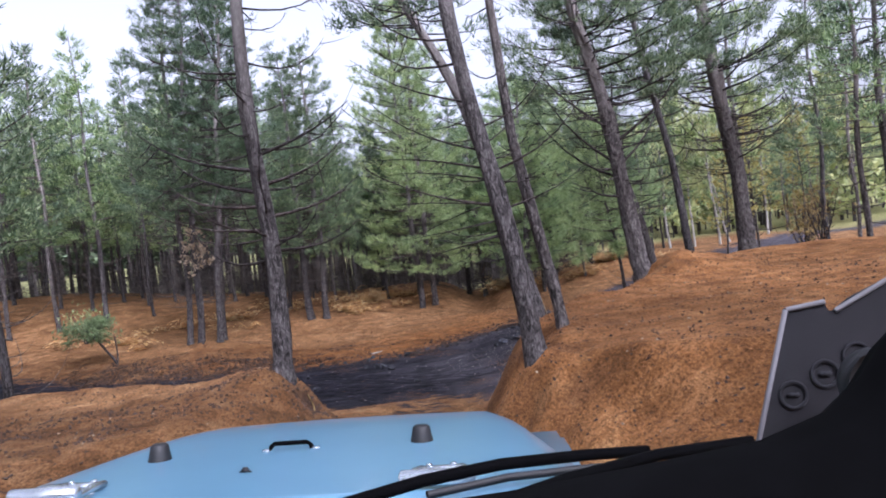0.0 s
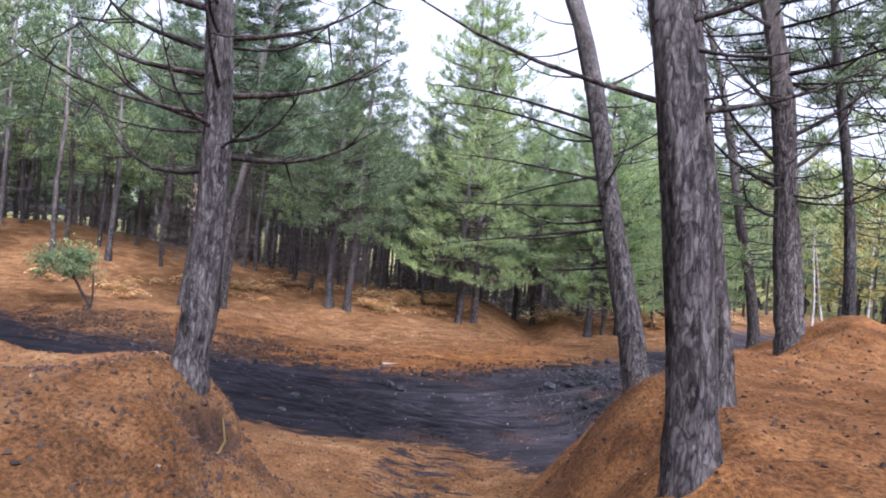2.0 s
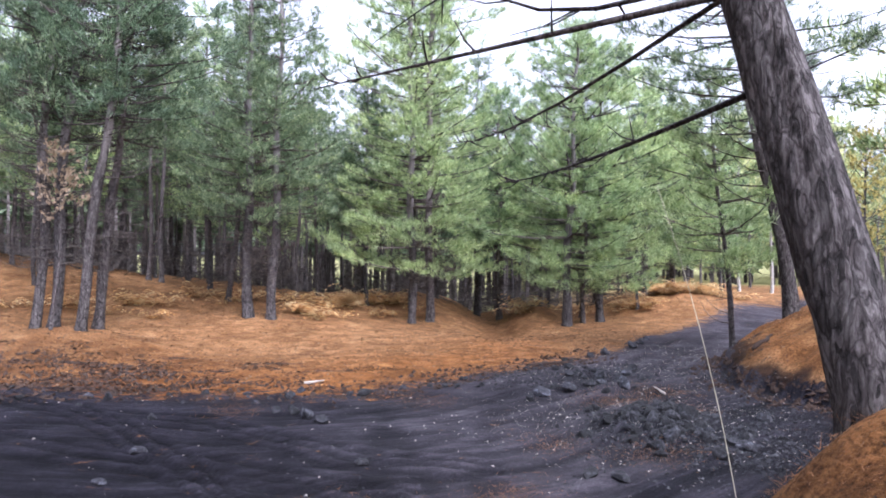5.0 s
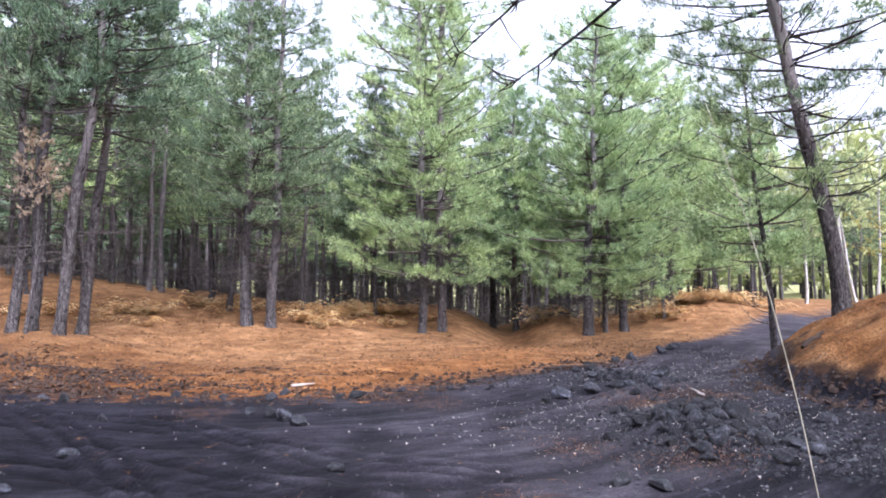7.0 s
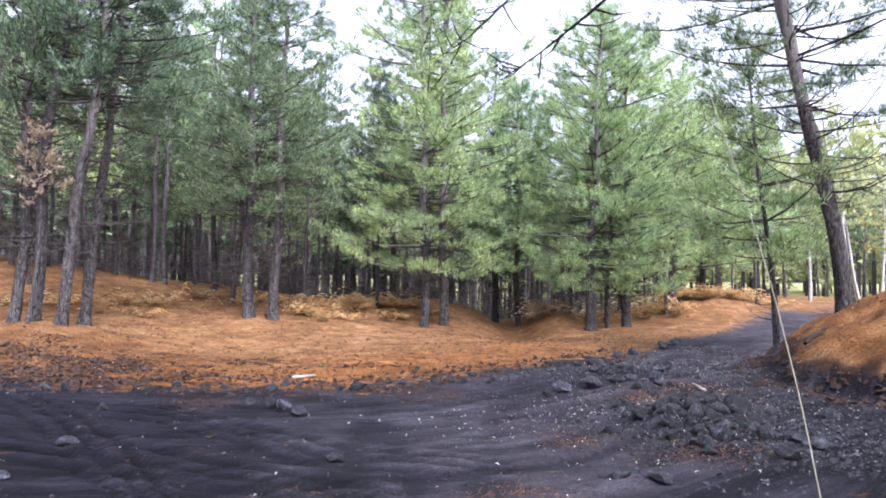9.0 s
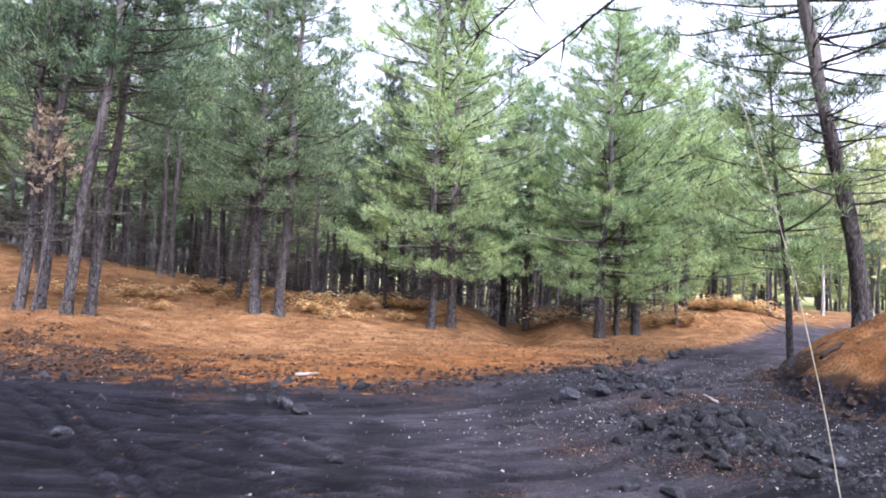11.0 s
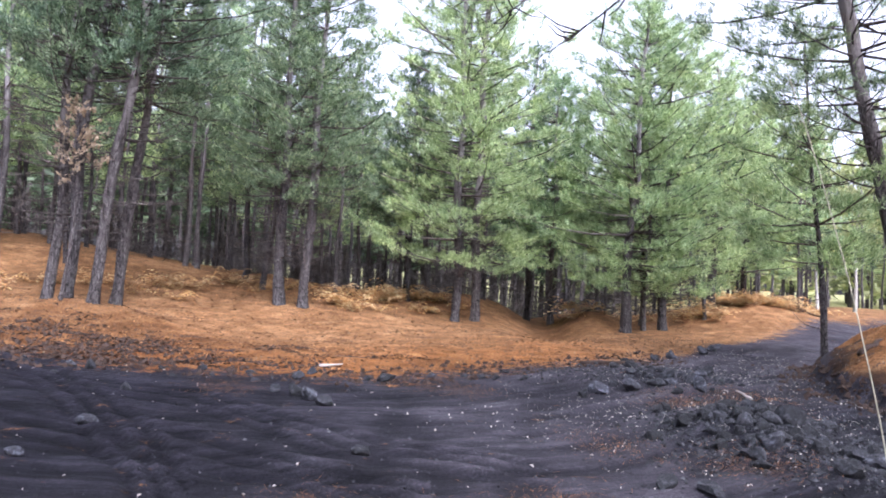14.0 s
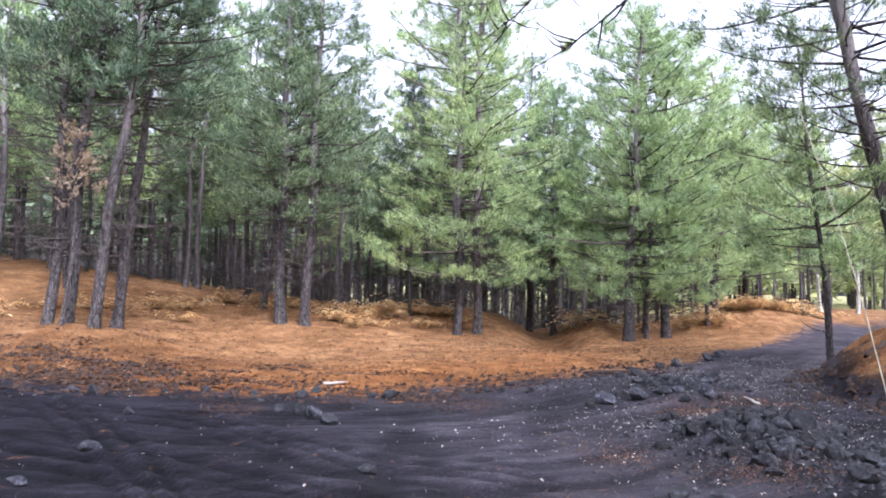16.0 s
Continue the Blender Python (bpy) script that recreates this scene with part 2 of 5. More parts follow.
BARK = bark_material("pine_bark", (0.032, 0.03, 0.029), (0.106, 0.1, 0.097), True)
PALE_TWIG = bark_material("weathered_dead_twigs", (0.05, 0.043, 0.037), (0.15, 0.132, 0.115))
DEADWOOD = bark_material("dead_wood", (0.02, 0.016, 0.015), (0.062, 0.053, 0.049))
NEEDLES = needle_material("pine_needles", (0.07, 0.115, 0.042), (0.29, 0.39, 0.16), (0.64, 0.73, 0.4))
NEEDLES_DARK = needle_material("dark_pine_needles", (0.034, 0.058, 0.03), (0.106, 0.16, 0.08), (0.36, 0.44, 0.27))
# yellow-green leaves, with bright haze beyond the bend put into their pale colour
NEEDLES_PALE = needle_material("pale_yellow_green_foliage", (0.2, 0.23, 0.1), (0.34, 0.38, 0.17), (0.6, 0.6, 0.33))
YELLOW = needle_material("yellow_leaves", (0.2, 0.17, 0.05), (0.35, 0.3, 0.09), (0.52, 0.46, 0.2))
ROCK = rock_material()
CINDER = rock_material("dark_cinder", 0.55)
FLOOR = ground_material()
STRAW = needle_material("dry_bracken", (0.46, 0.2, 0.065), (0.74, 0.42, 0.17), (0.9, 0.68, 0.38))
LITTER = plain("fallen_needles", (0.2, 0.088, 0.03), 0.9, 0, 2.0, 0.5)
PALE = plain("pale_leaf", (0.34, 0.31, 0.27), 0.8, 0, 2.0, 0.5)


# ---- the lie of the land ----
def lattice(x, y, seed):
    h = np.sin(x * 127.1 + y * 311.7 + seed * 74.7) * 43758.5453
    return h - np.floor(h)


def wave(x, y, size, seed=0):
    """Smooth value noise between -1 and 1, with waves about size metres long."""
    x, y = np.asarray(x, float) / size, np.asarray(y, float) / size
    i, j = np.floor(x), np.floor(y)
    u, v = x - i, y - j
    u, v = u * u * (3 - 2 * u), v * v * (3 - 2 * v)
    a, b = lattice(i, j, seed), lattice(i + 1, j, seed)
    c, d = lattice(i, j + 1, seed), lattice(i + 1, j + 1, seed)
    return 2 * (a * (1 - u) * (1 - v) + b * u * (1 - v) + c * (1 - u) * v + d * u * v) - 1


def step(a, b, x):
    t = np.clip((x - a) / (b - a), 0, 1)
    return t * t * (3 - 2 * t)


def inside(x, y, poly):
    """Signed distance to the border of a polygon, positive within."""
    x, y = np.asarray(x, float), np.asarray(y, float)
    best, odd = np.full(x.shape, 1e9), np.zeros(x.shape, bool)
    for (x0, y0), (x1, y1) in zip(poly, poly[1:] + poly[:1]):
        dx, dy = x1 - x0, y1 - y0
        t = np.clip(((x - x0) * dx + (y - y0) * dy) / (dx * dx + dy * dy), 0, 1)
        best = np.minimum(best, np.hypot(x - x0 - t * dx, y - y0 - t * dy))
        if y0 != y1:
            odd ^= ((y0 > y) != (y1 > y)) & (x < x0 + (y - y0) * dx / dy)
    return np.where(odd, best, -best)


LEFT_BANK = [(-1.6, -60), (-1.6, -4), (-1.3, -2), (-1.2, 0.2), (-1.2, 1.5), (-1.5, 3.8), (-3.3, 4.5), (-6, 5), (-10, 5.8), (-20, 8.5), (-70, 18), (-70, -60)]
RIGHT_BANK = [(0.15, -60), (0.1, -5), (-0.1, -3), (-0.22, -1.2), (-0.22, 0.4), (-0.05, 1.5), (0.42, 2.4), (1.1, 2.9), (1.9, 3.5), (2.9, 4.6), (3.9, 6.0), (5.0, 7.6), (5.5, 9.3), (5.15, 11), (5.6, 12.2), (6.3, 13.6), (9.2, 18), (14.5, 23), (40, 40), (90, 60), (90, -60)]
ROAD = [(-70, 16), (-20, 8.0), (-10, 5.4), (-6, 4.7), (-3.2, 4.4), (-1.9, 4.5), (-0.8, 4.9), (0.3, 4.4), (0.9, 3.4), (1.4, 3.3), (2.0, 3.75), (3.0, 4.8), (4.05, 6.2), (5.15, 7.8), (5.65, 9.4), (5.4, 11), (5.9, 12.2), (6.6, 13.7), (9.4, 18), (14.7, 23), (40, 40.3), (39, 42.5),
        (12, 25.5), (8.2, 21.4), (5.8, 18.3), (4.1, 15.2), (2.8, 13.9), (1.5, 12.8), (0.1, 11.7), (-1.4, 10.3), (-3.7, 10.3), (-6.2, 10.7), (-8.0, 10.9), (-10.6, 11.4), (-14, 12.9), (-20, 15), (-70, 26)]
# level of the ground at the foot of known trees: x, y, z, reach
FEET = [(-2.45, 0.02, 1.7, 0.8), (0.72, -2.2, 1.93, 0.5), (1.24, -0.9, 2.05, 0.5), (1.46, 1.84, 1.58, 0.6), (3.95, 3.95, 2.1, 1.2), (5.65, 5.7, 1.97, 1.4), (7.6, 7.1, 2.0, 1.8), (7.32, 13.4, 1.05, 1.2),
        (-8.43, 14.95, 0.55, 1.0), (-7.4, 14.76, 0.47, 1.0), (-5.3, 19.6, 0.4, 1.5), (-0.3, 22.2, 0.03, 1.6), (4.4, 22, -0.02, 1.5), (6.63, 14.5, 0.0, 0.7)]


def lie(x, y):
    """The broad shape of the ground: the lane that falls to the road, the banks beside it, the forest floor beyond."""
    lane = np.interp(y, (-40, -12, -7.5, -5.3, -4.2, -3.2, -2.4, -1.3, -0.6, 0.8, 2.0), (3.7, 2.3, 1.52, 1.24, 1.07, 0.91, 0.8, 0.6, 0.46, 0.14, 0.0))
    north = 0.66 * step(17.5, 25, y) * step(3.0, -0.5, x) + 1.5 * step(-6, -22, x) * step(9, 24, y) + 0.35 * step(9, 15, y) * step(-4.5, -9, x)
    north = north + 0.55 * step(6, 10, x) * step(22, 30, y) - 0.32 * step(17, 22, y) * np.exp(-((x - 2.1) / 0.9) ** 2)
    north = north + 0.55 * np.exp(-((x - 3.8) / 0.9) ** 2 - ((y - 24.4) / 1.6) ** 2) + 0.62 * np.exp(-((x - 9.5) / 2.6) ** 2 - ((y - 26) / 2.5) ** 2)
    north = north - (1.9 * step(29, 46, y) + 0.02 * np.clip(y - 46, 0, 60)) * step(16, 4, x)
    z = lane + north
    z = z + 0.07 * wave(x, y, 2.6, 3) * step(12, 17, y) + 0.3 * wave(x, y, 7, 4) * step(22, 32, y)
    rag = 0.22 * wave(x, y, 1.1, 11) + 0.13 * wave(x, y, 0.45, 12)
    sl = inside(x, y, LEFT_BANK) + rag
    top = 1.7 + 0.1 * np.maximum(0, -1.5 - y) + 0.12 * wave(x, y, 3, 5)
    wide = 1.5 + (3.2 + 3.0 * np.exp(-((x + 3.3) / 1.3) ** 2)) * step(0.15, 1.8, y) + 1.5 * step(-2, -5, y)
    z = np.where(sl > -0.15 * wide, np.maximum(z, z + (top - z) * (0.5 * step(-0.15 * wide, wide, sl) + 0.5 * np.clip((sl + 0.15 * wide) / (1.15 * wide), 0, 1))), z)
    # the left bank's end sinks towards the road
    z = z - 0.2 * np.exp(-((x + 3.4) / 1.5) ** 2 - ((y - 0.2) / 1.2) ** 2)
    sr = inside(x, y, RIGHT_BANK) + rag
    top = 2.05 - 0.98 * step(5, 12, y) - 0.5 * step(14, 24, y) + 0.1 * np.maximum(0, -2.5 - y) + 0.05 * np.clip(x - 2, 0, 12) * step(2, -4, y) + 0.12 * wave(x, y, 3, 6)
    wide = 1.3 + 0.3 * step(-1.5, 0.2, y) + 0.4 * step(0.4, 2.2, y) - 0.35 * step(7, 9, y) + 2.8 * step(-2.4, -5.5, y)
    z = np.where(sr > -0.1 * wide, np.maximum(z, z + (top - z) * (0.5 * step(-0.1 * wide, wide, sr) + 0.5 * np.clip((sr + 0.1 * wide) / (1.1 * wide), 0, 1))), z)
    # undercut foot of the bank at the bend
    z = z + 0.2 * step(-0.12, 0.12, sr) * step(1.3, 0.3, sr) * step(7.5, 9.5, y) * step(15, 13.5, y)
    # heap of cinders beside the bend
    return z + 0.26 * np.exp(-((x - 2.8) / 0.7) ** 2 - ((y - 8.1) / 0.8) ** 2) + 0.15 * np.exp(-((x - 2.6) / 1.3) ** 2 - ((y - 11.4) / 1.4) ** 2)


feet_x, feet_y = np.array([f[0] for f in FEET]), np.array([f[1] for f in FEET])
feet_gap = np.array([f[2] for f in FEET]) - lie(feet_x, feet_y)
feet_net = np.array([[math.exp(-((a[0] - b[0]) ** 2 + (a[1] - b[1]) ** 2) / (2 * b[3] ** 2)) for b in FEET] for a in FEET])
feet_push = np.linalg.solve(feet_net, feet_gap)


FAR_EDGE = [(-70, 26), (-20, 15), (-10.6, 11.5), (-7.6, 11.0), (-5, 10.5), (-3, 10.2), (-1.2, 10.6), (0.3, 11.7), (1.5, 12.8), (3.0, 14.2), (5.8, 18.3), (8.2, 21.4), (40, 42)]


def trail(x, y):
    """Distance across the track from its far edge, and along it: the way in which wheels have combed the sand."""
    x, y = np.asarray(x, float), np.asarray(y, float)
    best, along, run = np.full(x.shape, 1e9), np.zeros(x.shape), 0.0
    for (x0, y0), (x1, y1) in zip(FAR_EDGE, FAR_EDGE[1:]):
        dx, dy = x1 - x0, y1 - y0
        long = math.hypot(dx, dy)
        t = np.clip(((x - x0) * dx + (y - y0) * dy) / long ** 2, 0, 1)
        d = np.hypot(x - x0 - t * dx, y - y0 - t * dy)
        along = np.where(d < best, run + t * long, along)
        best = np.minimum(best, d)
        run += long
    return best + 0.35 * wave(x, y, 4, 15) + 0.1 * wave(x, y, 1.3, 17), along + 0.4 * wave(x, y, 2.0, 14)


SWINGS = (((-6.5, -5.1, -3.9, -3.0, -2.3, -1.7), (10.0, 9.2, 7.95, 6.9, 6.1, 5.1), 1.0), ((-6.0, -4.4, -2.9, -1.9, -1.05, 0.6), (8.7, 8.75, 8.3, 7.5, 6.9, 6.3), 0.8),
          ((-5.2, -3.8, -2.6, -1.4, -0.2), (7.6, 6.9, 6.6, 6.1, 5.4), 0.9))


def ruts(x, y):
    """Wheel ruts in the sand, between about -1 (deep) and 1 (thrown up)."""
    edge = inside(x, y, ROAD)
    across, along = trail(x, y)
    out = 0.55 * wave(across / 0.26, along / 3.5, 1, 16) + 0.4 * wave(across / 0.13, along / 2.2, 1, 19) + 0.25 * wave((x - y) / 0.25, (x + y) / 3.5, 1, 20)
    out = np.where(edge > 0, out * step(0, 1, edge), 0)
    # the tracks of a car that came out of the lane
    turn = x + 0.75 + 0.03 * np.clip(y - 4, 0, 20) ** 2 + 0.06 * wave(x, y, 1.5, 18)
    for side in (-0.72, 0.72):
        out = out - 0.4 * np.exp(-((turn - side) / 0.15) ** 2) * step(-12, -8, y) * step(11, 8, y)
    # wheel marks that swing across the sand
    for xs, ys, wide in SWINGS:
        off = 0.75 * (y - np.interp(x, xs, ys) + 0.08 * wave(x, y, 0.9, 36))
        for side in (-0.24, 0.0, 0.22):
            out = out + np.where((x > xs[0]) & (x < xs[-1]), 0.7 * np.exp(-((off - side - 0.1) / 0.06) ** 2) - 1.0 * np.exp(-((off - side) / 0.06) ** 2), 0) * wide
    out = out - 0.75 * np.exp(-((x + 0.69 + 0.05 * wave(x, y, 0.6, 37)) / 0.17) ** 2) * step(4.8, 5.4, y) * step(9.2, 7.8, y)
    turn = x - 0.35 - 0.05 * np.clip(y - 5, 0, 20) ** 1.6
    for side in (0.0, 1.4):
        out = out - 0.4 * np.exp(-((turn - side) / 0.16) ** 2) * step(4, 6, y) * step(12, 9.5, y)
    return out


# torn hollows in the end of the lane's bank: place and reach
HOLLOWS = ((-2.16, -0.2, 0.17, 0.36), (-2.0, 0.42, 0.11, 0.16))


def height(x, y):
    x, y = np.asarray(x, float), np.asarray(y, float)
    z = lie(x, y)
    for (fx, fy, fz, reach), push in zip(FEET, feet_push):
        z = z + push * np.exp(-((x - fx) ** 2 + (y - fy) ** 2) / (2 * reach ** 2))
    near = step(40, 25, np.hypot(x, y))
    z = z + near * (0.03 * wave(x, y, 0.55, 7) + 0.014 * wave(x, y, 0.22, 8)) * (1 - 0.7 * step(-0.2, 0.6, inside(x, y, ROAD)))
    z = z + 0.032 * ruts(x, y)
    for px, py, sx, sy in HOLLOWS:
        z = z - 0.2 * np.exp(-((x - px) / sx) ** 2 - ((y - py) / sy) ** 2)
    # far rise behind and to the left, added unseen to block low sky light
    far = np.hypot(x, y)
    return z + 5 * step(160, 380, far) * (0.6 + 0.4 * wave(x, y, 120, 9)) * np.maximum(step(40, -40, y), step(-5, -30, x))


def spot(x, y):
    return float(height(np.array([x]), np.array([y]))[0])


def axis(lo, hi, fine, reach):
    mid = np.arange(lo, hi + fine / 2, fine)
    out, s, v = [], fine, hi
    while v < reach:
        s *= 1.16
        v += s
        out.append(v)
    low, s, v = [], fine, lo
    while v > -reach:
        s *= 1.16
        v -= s
        low.append(v)
    return np.concatenate((low[::-1], mid, out))


def mesh_from(name, verts, faces, mats, smooth=False):
    me = bpy.data.meshes.new(name)
    me.from_pydata([tuple(v) for v in verts] if not isinstance(verts, np.ndarray) else verts.tolist(), [], faces if isinstance(faces, list) else faces.tolist())
    for m in mats if isinstance(mats, (list, tuple)) else [mats]:
        me.materials.append(m)
    if smooth:
        me.polygons.foreach_set("use_smooth", [True] * len(me.polygons))
    me.update()
    return me


gx, gy = axis(-7.5, 8.5, 0.06, 700), axis(-9, 16, 0.06, 700)
X, Y = np.meshgrid(gx, gy)
Z = height(X, Y)
ASH = np.clip(0.5 + inside(X, Y, ROAD) / np.where((Y > 8) & (X < 3.5), 1.7, 0.8), 0, 1)
lane_ash = 0.42 * step(0.9, 0.3, np.abs(X + 0.75)) * step(-9, -1, Y) * (Y < 5)
ASH = np.maximum(ASH, lane_ash)
ASH = np.where(Y > 6.5, ASH * (1 - 0.85 * step(-0.02, 0.15, inside(X, Y, RIGHT_BANK) + 0.22 * wave(X, Y, 1.1, 11))), ASH)
slx, sly = np.gradient(Z, gy, gx)
steep = np.hypot(slx, sly)
CUT = step(0.9, 1.8, steep + 0.75 * wave(X, Y, 0.5, 21) + 0.4 * wave(X, Y, 0.2, 22)) * (np.hypot(X, Y) < 40) * np.maximum(step(6.5, 8.5, Y) * step(0.6, 0.35, Z), 0.5 * step(5, 3, Y))
# the hollows take the darkest ground colour over their whole inside
for px, py, sx, sy in HOLLOWS:
    CUT = np.maximum(CUT, np.exp(-((X - px + 0.08 * wave(X, Y, 0.3, 23)) / sx) ** 4 - ((Y - py) / sy) ** 4))
foot = inside(X, Y, RIGHT_BANK) + 0.22 * wave(X, Y, 1.1, 11) + 0.13 * wave(X, Y, 0.45, 12)
CUT = np.maximum(CUT, step(-0.9, -0.3, foot) * step(0.42, 0.16, foot + 0.25 * wave(X, Y, 0.35, 25)) * step(7.0, 8.5, Y) * step(17, 14.5, Y))
for px, py, sx, sy in ((-5.3, 13.9, 0.6, 0.22), (-3.2, 13.6, 0.7, 0.2), (-6.6, 12.7, 0.8, 0.25), (-4.2, 12.5, 0.6, 0.15), (-1.9, 12.6, 0.6, 0.15), (2.2, 14.1, 0.8, 0.2)):
    ASH = np.maximum(ASH, 0.62 * np.exp(-((X - px) / sx) ** 2 - ((Y - py) / sy) ** 2))
GRIT = step(-3.5, 2.5, X + 0.5 * wave(X, Y, 1.6, 24)) * np.ones_like(X)
# sand much darker to the right of a slanting line, short of the bend
past_line = X - 1.6 - 0.35 * (Y - 6)
GRIT = GRIT * (1 - 0.92 * step(-0.4, 0.6, past_line + 0.4 * wave(X, Y, 0.8, 31)) * step(11.5, 9.5, Y))
RUT = np.clip(0.5 + 0.5 * ruts(X, Y), 0, 1)
ACROSS, ALONG = trail(X, Y)
# darker litter on the left bank and on the berm's left part
DARKENED = step(0.25, 0.9, inside(X, Y, LEFT_BANK) + 0.5 * wave(X, Y, 1.2, 29)) * step(0.6, -0.8, Y + 0.8 * wave(X, Y, 1.7, 30)) * (X > -20)
DARKENED = np.maximum(DARKENED, 0.88 * step(-1.5, -4.5, X + wave(X, Y, 1.5, 32)) * step(16.0, 12.8, Y + 0.9 * wave(X, Y, 1.1, 33)) * (Y > 9.5) * (X > -20))
MEADOW = step(36, 56, np.hypot(X, Y) + 5 * wave(X, Y, 9, 28))
FRESH = step(5.0, 0.6, -inside(X, Y, ROAD) + 1.2 * wave(X, Y, 2.2, 26) + 0.6 * wave(X, Y, 0.7, 27)) * (Y > 9) * step(-9, -5, X) * step(4.5, 0.5, X)
FRESH = np.maximum(FRESH, 0.6 * step(-0.1, 0.6, inside(X, Y, RIGHT_BANK) + 0.3 * wave(X, Y, 0.9, 34)) * (Y < 16) * (Y > -12) * (X < 20))
nx, ny = len(gx), len(gy)
index = np.arange(nx * ny).reshape(ny, nx)
quads = np.stack((index[:-1, :-1], index[:-1, 1:], index[1:, 1:], index[1:, :-1]), -1).reshape(-1, 4)
on_road = (ASH[:-1, :-1].reshape(-1) > 0.5) & (np.hypot(X, Y)[:-1, :-1].reshape(-1) < 60) & (Y[:-1, :-1].reshape(-1) > 1.5)
co = np.stack((X, Y, Z), -1).reshape(-1, 3)


def sheet(name, keep, label, category):
    q = quads[keep]
    used, inv = np.unique(q, return_inverse=True)
    me = mesh_from(name, co[used], inv.reshape(-1, 4), FLOOR, True)
    for key, field in (("ash", ASH), ("cut", CUT), ("rut", RUT), ("grit", GRIT), ("across", ACROSS), ("along", ALONG), ("fresh", FRESH), ("meadow", MEADOW), ("darkened", DARKENED)):
        me.attributes.new(key, "FLOAT", "POINT").data.foreach_set("value", field.reshape(-1)[used].astype(np.float32))
    return tagged(new(name, me), label, category, kind="structure")


sheet("ground", ~on_road, "forest floor covered with rust-orange pine needles", "ground")
sheet("road", on_road, "unpaved track of black volcanic sand with wheel ruts", "road")


# ---- trees ----
def unit(v):
    return v / np.maximum(1e-9, np.linalg.norm(v, axis=-1, keepdims=True))


def tube(V, F, pts, radii, sides, cap=True):
    base = len(V)
    pts = [np.asarray(p, float) for p in pts]
    for k, (p, r) in enumerate(zip(pts, radii)):
        d = unit((pts[min(k + 1, len(pts) - 1)] - pts[max(k - 1, 0)])[None])[0]
        a = np.cross(d, (0, 0, 1) if abs(d[2]) < 0.9 else (1, 0, 0))
        a = a / np.linalg.norm(a)
        b = np.cross(d, a)
        for s in range(sides):
            w = 2 * math.pi * s / sides
            V.append(p + r * (math.cos(w) * a + math.sin(w) * b))
    for k in range(len(pts) - 1):
        for s in range(sides):
            i, j = base + k * sides + s, base + k * sides + (s + 1) % sides
            F.append((i, j, j + sides, i + sides))
    if cap:
        F.append(tuple(base + (len(pts) - 1) * sides + s for s in range(sides)))


def blades(C, D, size, width, count, spread, g):
    """Tufts of needles: count thin blades at each centre, fanned out about its direction."""
    n = len(C)
    d = unit(np.repeat(D, count, 0) + spread * g.normal(size=(n * count, 3)))
    c = np.repeat(C, count, 0) + 0.25 * size * g.normal(size=(n * count, 3))
    side = unit(np.cross(d, g.normal(size=(n * count, 3)))) * width * g.uniform(0.6, 1.3, (n * count, 1))
    tip = c + d * size * g.uniform(0.6, 1.25, (n * count, 1))
    V = np.stack((c - side, c + side, tip), 1).reshape(-1, 3)
    return V, np.arange(len(V)).reshape(-1, 3)


